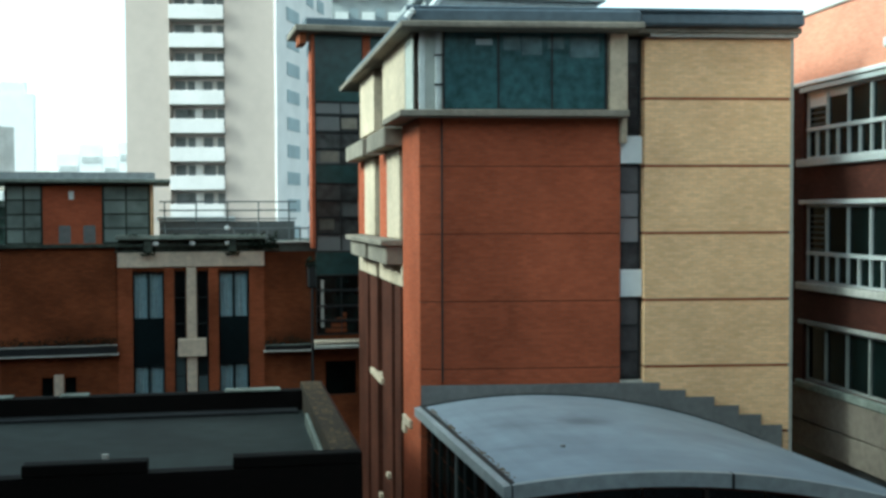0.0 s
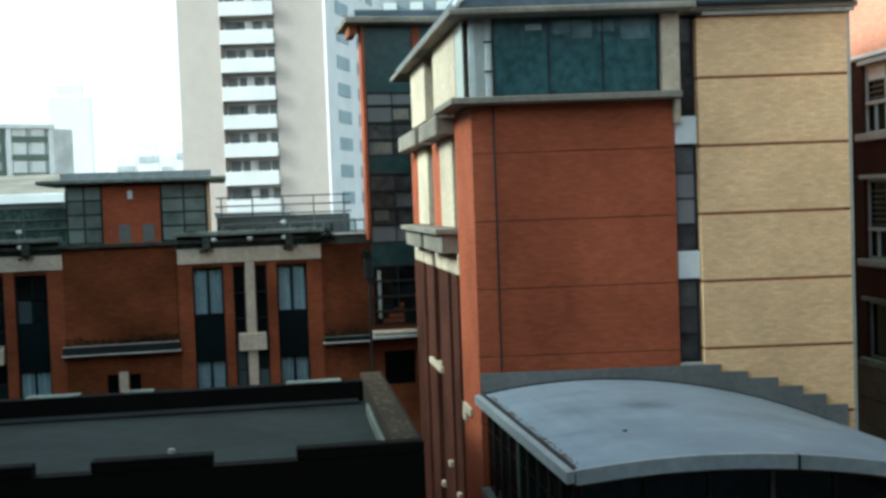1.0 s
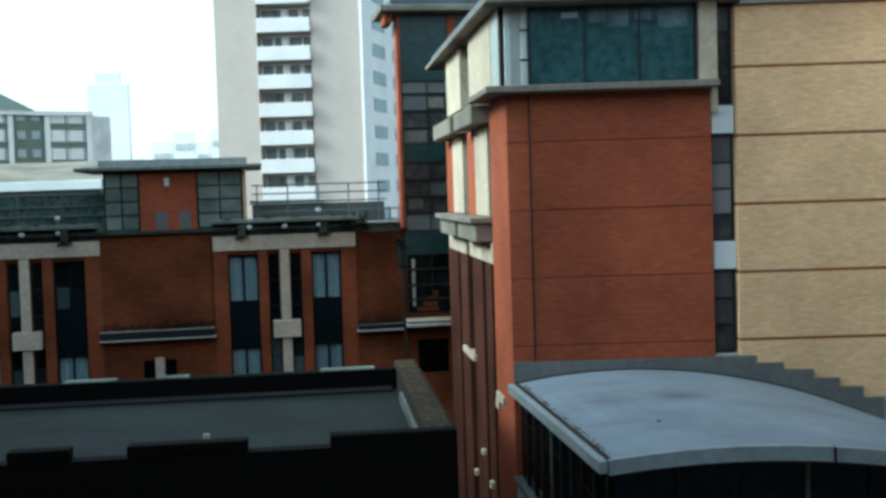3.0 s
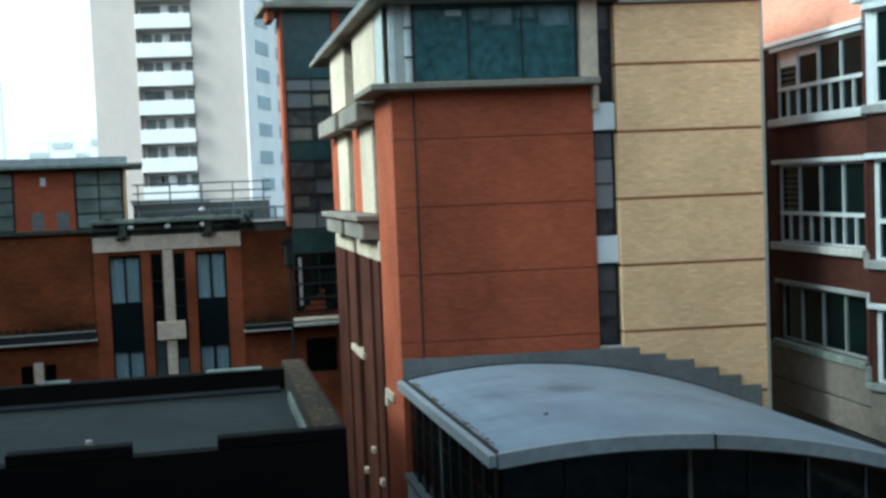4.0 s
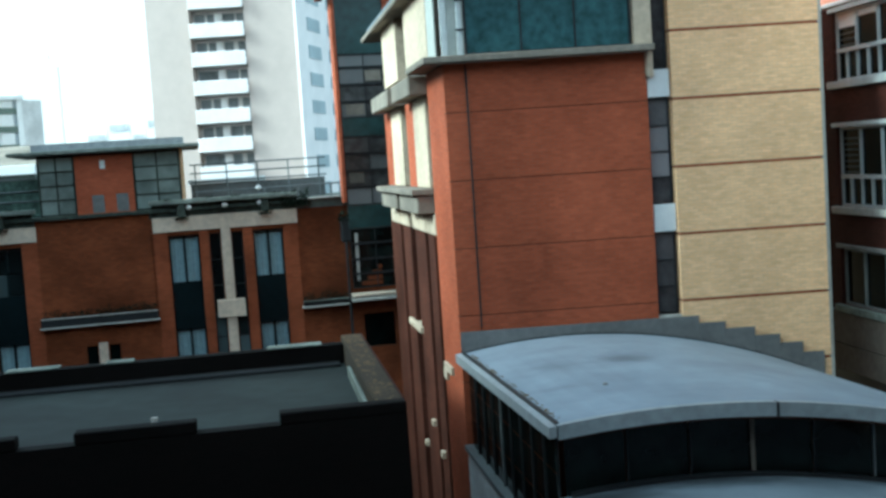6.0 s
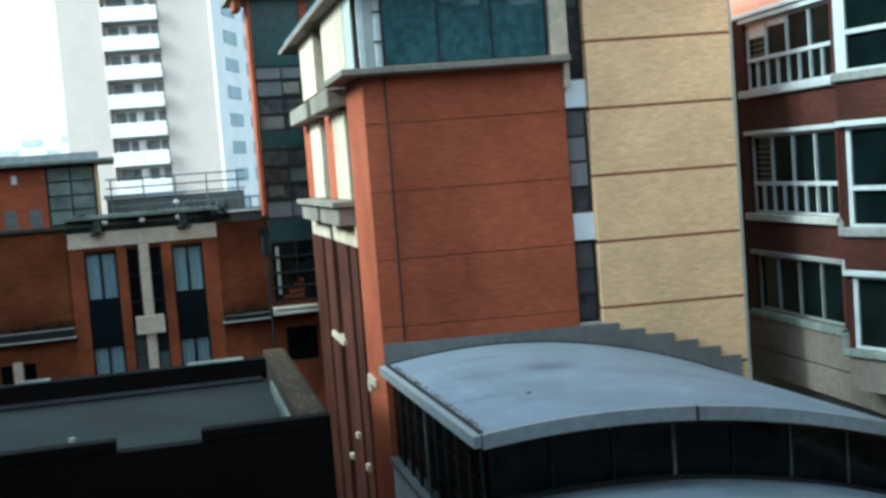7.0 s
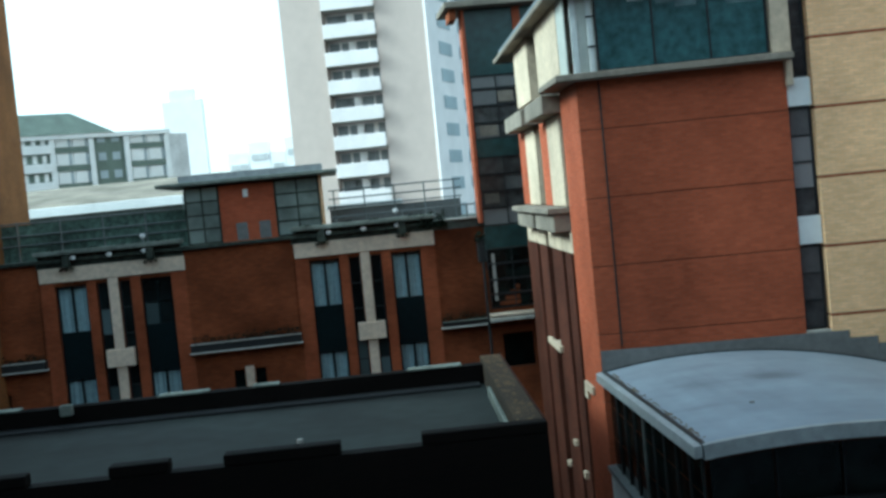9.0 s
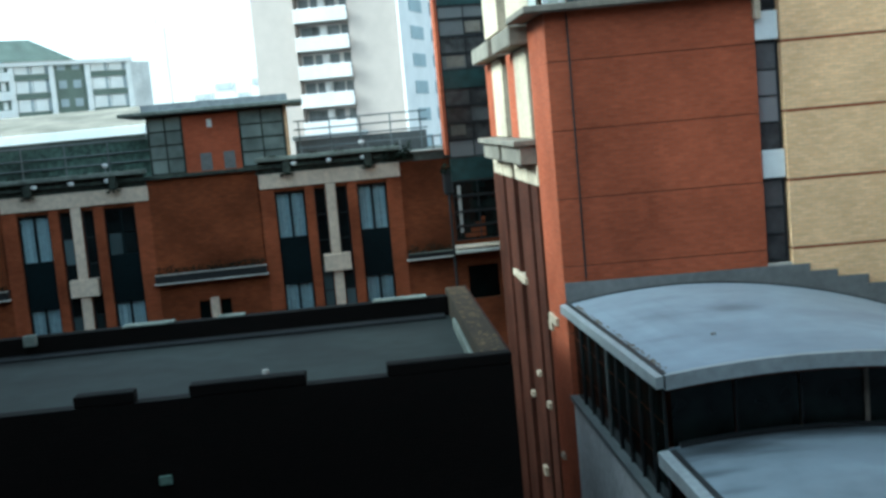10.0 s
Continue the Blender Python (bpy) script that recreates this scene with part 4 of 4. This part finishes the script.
def stair_tower():
    o = thing("stair_tower", "dark glazed stair tower with thin orange edge", "building", (-1, 43.5, GROUND), ML)
    part("edge", box(-2.04, -1.92, -0.6, 0.2, -1.3, 6.7), RED, o)
    part("body", box(-1.9, 3.5, 0.1, 0.3, -4.7, 6.7), INSIDE, o)
    rows = (-4.6, -4.05, -3.5, -2.9, -2.32), (-1.45, -0.77, -0.15, 0.49, 1.15), (1.83, 2.43, 3.08, 3.72, 4.22)
    for row in rows:
        for z0, z1 in zip(row, row[1:]):
            pane_grid(o, -1.9, 0.95, -0.5, z0 + 0.005, z1 - 0.005, 3, 1, "stair_window", BLACK, STAIRGLASS if z0 > -2 else HALLGLASS, 0.04)
    for x, z, w in ((-1.7, 1.95, 0.7), (-1.75, -0.6, 0.55), (-0.9, 3.2, 0.6)):
        part("blind", box(x, x + w, -0.475, -0.462, z, z + 0.4), CONC, o, "pale blind behind the glass")
    for k in range(4):
        part("inner_step", box(-1.55 + 0.22 * k, -0.75, -0.475, -0.462, -4.5 + 0.2 * k, -4.34 + 0.2 * k), BROWN, o, "brick steps behind the glass")
    part("inner_column", box(-1.72, -1.6, -0.475, -0.462, -4.3, -2.5), PALE, o, "pale column behind the glass")
    for z0, z1 in ((-2.32, -1.45), (1.15, 1.83), (4.22, 6.7)):
        part("spandrel", box(-1.9, 0.95, -0.5, -0.42, z0 + 0.01, z1 - 0.01), NAVY, o, "dark blue spandrel panel")
    part("lamp", box(0.05, 0.25, -0.56, -0.505, 0.55, 0.62), WHITE, o)
    part("red_column", box(-0.09, 0.2, -0.6, -0.505, 5.0, 6.7), RED, o)
    part("red_back", box(0.97, 3.5, -0.5, 0.295, -4.7, 6.7), RED, o)
    part("roof_overhang", box(-2.7, 3.6, -1.3, 1.6, 6.72, 6.95), CONC, o, bevel=0.03)
    part("soffit_beam", box(-2.5, -2.25, -0.9, 0.3, 6.3, 6.715), BROWN, o)
    part("roof_sheet", box(-2.3, 3.5, -1.0, 1.4, 6.955, 7.25), SLATE, o, bevel=0.04)
    return o


stair_tower()


def end_wing():
    o = thing("end_wing", "orange-brown brick wing at the terrace's end", "building", (-22, 40, GROUND), ML)
    part("wall", box(-26, -20.1, -1.2, 6, GROUND, 13), OCHRE, o)
    part("wall_lamp", box(-20.5, -20.3, -1.3, -1.205, 0.4, 0.7), WHITE, o)
    part("ledge", box(-26, -19.95, -1.5, -1.205, -1.6, -1.4), CONC, o)
    return o


end_wing()


# ---- brown brick building with white windows ----
RA, RE = Vector((12.0, 30.8, 0)), Vector((0.0877, -0.9961, 0))


def wall_frame(p, e):
    """Local frame of a wall: x along it, y inward, z up."""
    return Matrix(((e.x, -e.y, 0, p.x), (e.y, e.x, 0, p.y), (0, 0, 1, 0), (0, 0, 0, 1)))


def white_window(o, m, x0, x1, z0, z1, posts, rail=None, lower=(), jamb=0.065, bar=0.055, blinds=(), paint=None):
    """White window: outer frame, posts up to the head, a rail, and short posts under the rail."""
    paint = paint or WINPAINT

    def put(name, bm, material, parent, label=""):
        bm.transform(m)
        return part(name, bm, material, parent, label)
    bm = wall_with_holes(x0, x1, 0.1, 0.24, z0, z1, [(x0 + jamb, x1 - jamb, z0 + 0.06, z1 - 0.07)])
    fr = put("window", bm, paint, o, "white painted window frame")
    zr = rail if rail is not None else z0 + 0.06
    for x in posts:
        put("post", box(x - bar / 2, x + bar / 2, 0.08, 0.22, zr, z1 - 0.07), paint, fr)
    if rail is not None:
        put("rail", box(x0 + jamb, x1 - jamb, 0.05, 0.23, rail - 0.05, rail + 0.05), paint, fr)
        for x in lower:
            put("post", box(x - bar / 2, x + bar / 2, 0.08, 0.22, z0 + 0.06, rail - 0.05), paint, fr)
    xs = [x0 + jamb] + list(posts) + [x1 - jamb]
    for a, b in zip(xs, xs[1:]):
        put("pane", box(a + 0.01, b - 0.01, 0.15, 0.165, zr + 0.01, z1 - 0.075), GLAZE, fr)
    for a, b, drop in blinds:
        put("blind", box(a, b, 0.132, 0.146, z1 - drop, z1 - 0.075), WHITE, fr, "white roller blind, partly lowered")
    if rail is not None:
        xs = [x0 + jamb] + list(lower) + [x1 - jamb]
        for a, b in zip(xs, xs[1:]):
            put("pane", box(a + 0.01, b - 0.01, 0.15, 0.165, z0 + 0.065, rail - 0.055), GLAZE, fr)
    return fr


def window_range():
    o = thing("window_range", "red-brown brick building with white bay windows", "building", (12.4, 26, GROUND))
    m = wall_frame(RA, RE)

    def put(name, bm, material, label="", mm=m, bevel=0.0):
        if bevel:
            bmesh.ops.bevel(bm, geom=bm.edges[:], offset=bevel, segments=1, affect="EDGES")
        bm.transform(mm)
        return part(name, bm, material, o, label)
    wins = ((0.3, 4.75), (9.98, 14.4))
    bay0, bay1 = 4.9, 9.45
    rows = ((-4.6, -3.06, False), (-1.92, 0.2, True), (1.43, 3.25, True))
    for lo, hi in ((-4.0, bay0 - 0.02), (bay1, 19.0)):
        holes = [(a, b, z0, z1) for a, b in wins for z0, z1, _ in rows]
        put("wall", wall_with_holes(lo, hi, 0.0, 0.4, -4.75, 3.4, holes), UMBER, "red-brown brick wall")
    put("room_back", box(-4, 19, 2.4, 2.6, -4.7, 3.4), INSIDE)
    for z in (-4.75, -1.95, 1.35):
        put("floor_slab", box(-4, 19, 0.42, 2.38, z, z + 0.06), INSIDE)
    for a, b in wins:
        for z0, z1, rail in rows:
            n = 4
            posts = [a + (b - a) * k / n for k in range(1, n)]
            lower = [a + (b - a) * k / (2 * n) for k in range(1, 2 * n)] if rail else ()
            blinds = [(a + 0.1, posts[0] - 0.05, 0.42), (posts[0] + 0.05, posts[1] - 0.05, 0.22)] if z0 > 1 and a < 1 else ()
            # low row: frames, heads and sills toned darker in place of shade
            white_window(o, m, a, b, z0, z1, posts, (z0 + 0.8 if rail else None), lower, blinds=blinds, paint=WINPAINT if rail else DIMPAINT)
            put("head", box(a - 0.15, b + 0.1, -0.07, 0.1, z1 + 0.002, z1 + 0.12), WINPAINT if rail else SILL, "white window head", bevel=0.01)
            put("sill", box(a - 0.2, b + 0.1, -0.14, 0.12, z0 - 0.2, z0 - 0.002), (WINPAINT if z0 > 1 else PALE) if rail else LICHEN, "pale concrete sill", bevel=0.02)
    # thin grey bars paint in the stripes reflected by the end panes
    for z0, count in ((-1.02, 7), (2.35, 4)):
        for j in range(count):
            z = z0 + 0.15 * j
            put("reflected_stripe", box(0.42, 1.32, 0.13, 0.146, z, z + 0.022), STEEL, "grey stripe standing for a reflection")
    # attic wall above a white coping
    put("coping", box(-0.6, 4.85, -0.12, 0.4, 3.402, 3.52), WHITE, "white coping", bevel=0.02)
    put("coping_end", box(-0.72, -0.42, -0.16, 0.3, 3.35, 3.78), WHITE, bevel=0.03)
    put("attic_wall", box(-4, 19, 0.0, 0.35, 3.522, 5.3), SALMON, "orange-red brick attic wall")
    put("attic_coping", box(-4, 19, -0.06, 0.42, 5.302, 5.38), PALE, bevel=0.02)
    # concrete plinth in two courses; the slot below is black in place of shade
    put("plinth", box(-4, 19, -0.08, 0.35, -5.66, -4.77), PLINTH, "grey concrete plinth", bevel=0.02)
    put("plinth", box(-4, 19, -0.05, 0.35, -6.42, -5.7), PLINTH, "grey concrete plinth", bevel=0.02)
    put("plinth_slot", box(-4, 19, 0.1, 0.35, -6.8, -6.42), BLACK)
    for k in range(10):
        put("base_block", box(-4 + 2.3 * k, -1.72 + 2.3 * k, -0.02, 0.35, -8.6, -6.82), PLINTH, "grey concrete base block", bevel=0.02)
    put("base_wall", box(-4, 19, 0.02, 0.35, GROUND, -8.62), PLINTH)
    # canted bay
    B, C, D = Vector((11.5, 24.0, 0)), Vector((12.53, 21.6, 0)), Vector((12.82, 21.4, 0))
    A = RA + RE * bay0
    mb, mc, ma = wall_frame(B, (C - B).normalized()), wall_frame(C, (D - C).normalized()), wall_frame(A, (B - A).normalized())
    L, LC, LA = (C - B).length, (D - C).length, (B - A).length
    for mm, ln, kind in ((ma, LA, 0), (mb, L, 1), (mc, LC, 2)):
        for z0, z1 in ((-2.95, -2.2), (0.33, 1.18)):
            put("bay_wall", box(0.0, ln, 0.0, 0.2, z0, z1), UMBER, "red-brown brick of the bay", mm)
        for z in (-2.2, 1.18):
            put("bay_sill", box(-0.05, ln + 0.03, -0.1, 0.22, z, z + 0.2), SILL, "pale concrete bay sill", mm, 0.02)
        for z in (0.2, -3.07, 3.42):
            put("bay_head", box(-0.03, ln + 0.02, -0.06, 0.22, z, z + 0.125), WINPAINT, "white bay head", mm, 0.01)
        put("bay_base", box(0.0, ln, 0.0, 0.3, -5.62, -4.87), PLINTH, "grey concrete bay base", mm)
        # low sill in a darker tone that stands in for shade
        put("bay_sill", box(-0.08, ln + 0.04, -0.12, 0.3, -4.86, -4.7), LICHEN, "concrete bay sill toned darker for shade", mm, 0.02)
    for z0, z1, rail in ((-4.7, -3.07, False), (-2.0, 0.2, True), (1.38, 3.42, True)):
        rl = z0 + 0.85 if rail else None
        white_window(o, mb, 0.12, L, z0, z1, [], rl, [0.55 * L] if rail else (), jamb=0.12)
        white_window(o, mc, 0.0, LC, z0, z1, [], rl, (), jamb=0.05)
        bm = box(0.0, LA, 0.02, 0.2, z0, z1)
        put("bay_side", bm, WHITE if z0 > 1 else UMBER, "", ma)
    # glass pyramid over the bay
    bm = bmesh.new()
    q = [Vector(c) for c in ((12.6, 25.4, 0), (11.47, 24.13, 0), (12.75, 21.9, 0), (14.0, 23.3, 0))]
    ring = [bm.verts.new((c.x, c.y, 3.83)) for c in q]
    top = bm.verts.new((12.38, 23.0, 4.87))
    for k in range(4):
        bm.faces.new((ring[k], ring[(k + 1) % 4], top))
    bmesh.ops.solidify(bm, geom=bm.faces[:], thickness=0.03)
    part("pyramid_roof", bm, SKYGLASS, o, "pale glass pyramid roof over the bay")
    part("pyramid_fascia", prism([(c.x, c.y) for c in q], 3.56, 3.825), FASCIA, o, "grey metal fascia")
    part("pyramid_knob", box(11.3, 11.48, 24.05, 24.25, 3.58, 3.8), WHITE, o, "white end block of the fascia", bevel=0.03)
    part("bay_top", prism([(c.x, c.y) for c in (A, B, C, D)], 3.548, 3.557), FASCIA, o)
    for a in (0.25, 0.5, 0.75):
        p = q[1].lerp(q[2], a)
        part("pyramid_seam", tube([(p.x - 0.02, p.y - 0.02, 3.85), (12.37, 22.98, 4.88)], 0.022, 6), STEEL, o)
    for p in (q[1], q[2]):
        part("pyramid_seam", tube([(p.x, p.y, 3.84), (12.38, 23.0, 4.89)], 0.03, 6), WHITE, o)
    # roof
    put("roof", box(-4, 19, 0.36, 8, 5.0, 5.2), SLATE)
    return o


window_range()

# ---- far buildings ----
def tower_block():
    o = thing("tower_block", "tall beige concrete apartment tower with white balconies", "apartment tower", (-16, 119, GROUND))
    part("shaft", prism([(-24.1, 119), (-19.7, 119), (-19.7, 121), (-14.1, 121), (-14.1, 119), (-9.1, 119), (-4, 140), (-20, 144)], GROUND, 46), TOWER, o, "beige concrete shaft")
    for k in range(-3, 16):
        z = 2.905 * k - 0.42
        part("balcony", box(-19.65, -14.15, 118.4, 118.6, z, z + 1.45), WARMWHITE, o, "white balcony front", bevel=0.03)
        part("balcony_floor", box(-19.65, -14.15, 118.62, 120.8, z, z + 0.2), PALE, o)
        part("balcony_back", box(-19.65, -14.15, 120.9, 120.99, z + 0.21, z + 2.88), WARMWHITE, o, "white back wall of the balcony")
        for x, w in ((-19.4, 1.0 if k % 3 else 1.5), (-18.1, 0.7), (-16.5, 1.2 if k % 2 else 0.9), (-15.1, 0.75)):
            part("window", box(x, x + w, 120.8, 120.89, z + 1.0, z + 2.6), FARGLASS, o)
        part("door_panel", box(-17.3, -16.6, 120.2, 120.3, z + 0.21, z + 2.6), WARMWHITE, o, "white balcony screen")
    a, b = Vector((-9.05, 118.9)), Vector((-3.9, 140.1))
    part("side_wall", prism([(a.x, a.y), (b.x, b.y), (b.x + 0.25, b.y - 0.1), (a.x + 0.25, a.y - 0.06)], GROUND, 46), WARMWHITE, o, "white side wall")
    c, d = a + Vector((0.27, -0.06)), b + Vector((0.27, -0.1))
    for k in range(-3, 16):
        z = 2.905 * k + 0.2
        for u, v in ((0.16, 0.36), (0.5, 0.62), (0.7, 0.82)):
            p, q = c.lerp(d, u), c.lerp(d, v)
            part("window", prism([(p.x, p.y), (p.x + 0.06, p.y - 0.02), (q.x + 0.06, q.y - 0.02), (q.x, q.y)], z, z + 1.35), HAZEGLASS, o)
    return o


tower_block()


def slab_block():
    o = thing("slab_block", "grey apartment slab with rows of white balconies", "apartment block", (6, 165, GROUND))
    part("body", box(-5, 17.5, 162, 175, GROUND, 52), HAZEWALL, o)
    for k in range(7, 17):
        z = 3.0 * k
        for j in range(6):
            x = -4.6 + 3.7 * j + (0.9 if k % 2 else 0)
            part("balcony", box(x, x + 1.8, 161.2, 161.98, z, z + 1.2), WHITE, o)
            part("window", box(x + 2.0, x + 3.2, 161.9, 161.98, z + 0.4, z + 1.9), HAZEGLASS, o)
    return o


slab_block()


def grid_block():
    p, q = Vector((-69, 150, 0)), Vector((-51.2, 163, 0))
    e = (q - p).normalized()
    m = wall_frame(p, e)
    n = (q - p).length
    o = thing("hipped_block", "white framed apartment block under a grey hipped roof", "apartment block", (-60, 158, GROUND), m)
    part("body", box(0, n, 0.5, 10, GROUND, 12.4), WHITE, o)
    part("cornice", box(-0.3, n + 0.3, -0.4, 10.3, 12.42, 13.0), WHITE, o)
    part("end_wall", prism([(n, 0), (n + 3.4, 1.5), (n + 3.4, 9), (n, 9)], GROUND, 12.4), RENDERW, o, "grey end wall")
    for x in (0.0, 5.2, 10.6, 15.6, n - 0.6):
        part("pilaster", box(x, x + 0.7, -0.1, 0.49, GROUND, 12.4), WHITE, o)
    part("recess", box(11.32, 15.58, 0.4, 0.49, GROUND, 12.4), BAND, o, "grey-green recessed bay")
    for k in range(-2, 3):
        z = 5.6 + 2.55 * k
        # balcony bay
        # flat strip holds the opening's shade in its colour
        part("dark_strip", box(0.72, 5.18, 0.4, 0.49, z + 1.05, z + 2.3), BAND, o, "balcony opening, its shade painted grey-green")
        part("balcony", box(0.72, 5.18, -0.5, 0.38, z - 0.2, z + 1.0), WHITE, o, "white balcony front", bevel=0.03)
        for x in (1.5, 2.9, 4.2):
            part("window", box(x, x + 0.6, 0.34, 0.398, z + 1.1, z + 2.2), WHITE, o)
        # bays of paired white panels over grey-green bands
        for x0, x1 in ((5.92, 10.58), (16.32, n - 0.62)):
            part("sill_band", box(x0, x1, 0.1, 0.49, z - 0.2, z + 0.6), BAND, o, "grey-green sill band")
            w = (x1 - x0) / 2
            for x in (x0, x0 + w):
                part("panel", box(x + 0.25, x + w - 0.45, 0.3, 0.49, z + 0.66, z + 2.3), WHITE, o, "white wall panel")
                part("window", box(x + w - 0.42, x + w - 0.05, 0.36, 0.49, z + 0.66, z + 2.3), HAZEGLASS, o)
        for x in (11.9, 13.9):
            part("window", box(x, x + 1.1, 0.33, 0.398, z + 1.0, z + 2.1), HAZEGLASS, o)
    bm = bmesh.new()
    v = [bm.verts.new(c) for c in ((-2, -0.6, 13.02), (14.2, -0.6, 13.02), (14.2, 10, 13.02), (-2, 10, 13.02), (1.5, 4.5, 16.4), (9.6, 4.5, 16.4))]
    for f in ((0, 1, 5, 4), (1, 2, 5), (2, 3, 4, 5), (3, 0, 4), (3, 2, 1, 0)):
        bm.faces.new([v[i] for i in f])
    part("hipped_roof", bm, GREENROOF, o, "grey-green hipped roof")
    return o


grid_block()


def pale_shed():
    o = thing("pale_roofed_hall", "long hall with a pale grey roof and white fascia", "hall", (-26, 70, GROUND))
    part("wall", box(-40, -21.6, 70.2, 84, GROUND, 0.84), DARKC, o)
    part("fascia", box(-40.5, -21.4, 69.8, 70.19, 0.85, 1.42), WHITE, o, "white fascia", bevel=0.03)
    bm = bmesh.new()
    v = [bm.verts.new(c) for c in ((-40.5, 69.9, 1.44), (-21.4, 69.9, 1.44), (-21.4, 80, 2.95), (-40.5, 80, 2.95), (-40.5, 80, 0.9), (-21.4, 80, 0.9), (-40.5, 69.9, 0.9), (-21.4, 69.9, 0.9))]
    for f in ((0, 1, 2, 3), (3, 2, 5, 4), (6, 7, 1, 0), (7, 5, 2, 1), (4, 6, 0, 3), (4, 5, 7, 6)):
        bm.faces.new([v[i] for i in f])
    part("roof", bm, CONC, o, "pale grey sloping roof")
    return o


pale_shed()


def hazy_tower(x0, x1, y, z, name, label):
    o = thing(name, label, "tower", ((x0 + x1) / 2, y, GROUND))
    # the shaft stands turned a little about its upright axis
    def turned(inset, deep):
        a, c = math.radians(6), Vector(((x0 + x1) / 2, y + 2))
        u, v, h = Vector((math.cos(a), math.sin(a))), Vector((-math.sin(a), math.cos(a))), (x1 - x0) / 2 - inset
        return [tuple(c + u * i - v * j) for i, j in ((-h, deep), (h, deep), (h, -deep), (-h, -deep))]
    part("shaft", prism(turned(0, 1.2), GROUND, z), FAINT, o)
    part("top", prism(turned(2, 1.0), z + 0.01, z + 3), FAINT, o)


hazy_tower(-95, -84.5, 300, 31, "hazy_tower", "pale tower, its haze put into the colour")


def hazy_block():
    o = thing("hazy_block", "pale low blocks, their haze put into the colour", "building", (-60, 260, GROUND))
    for x0, x1, z in ((-68, -63, 13.5), (-63, -58, 15.5), (-58, -54.5, 13), (-54.5, -51, 16)):
        # pale walls and strips stand in for haze
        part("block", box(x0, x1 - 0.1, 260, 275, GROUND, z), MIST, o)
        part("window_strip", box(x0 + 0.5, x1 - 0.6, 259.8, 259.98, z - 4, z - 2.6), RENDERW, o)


hazy_block()


# ---- the building from whose window the view is taken ----
def own_building():
    o = thing("viewing_building", "tall unseen brick building behind the viewpoint, blocks sky light", "building", (0, -4, GROUND))
    # unseen mass, its height set to hold sky light off the yard
    part("wall", box(-45, 45, -5.0, -0.6, GROUND, 9), UMBER, o)
    part("parapet", box(-45, 45, -5.0, -0.5, 9.01, 9.4), CONC, o)


own_building()


def west_shade_block():
    o = thing("west_shade_block", "unseen umber brick mass added to shade the yard from the west", "building", (-34, 14, GROUND))
    # unseen blocks, added and sized to keep sun off yard and window range
    part("wall", box(-42, -30, 19.5, 40, GROUND, 12.5), UMBER, o)
    part("parapet", box(-42.2, -29.9, 19.5, 40.1, 12.51, 12.9), CONC, o)
    part("tall_shade_wall", box(-42, -30, -0.4, 19.4, GROUND, 30), UMBER, o)
    part("parapet", box(-42.2, -29.9, -0.45, 19.45, 30.01, 30.4), CONC, o)


west_shade_block()
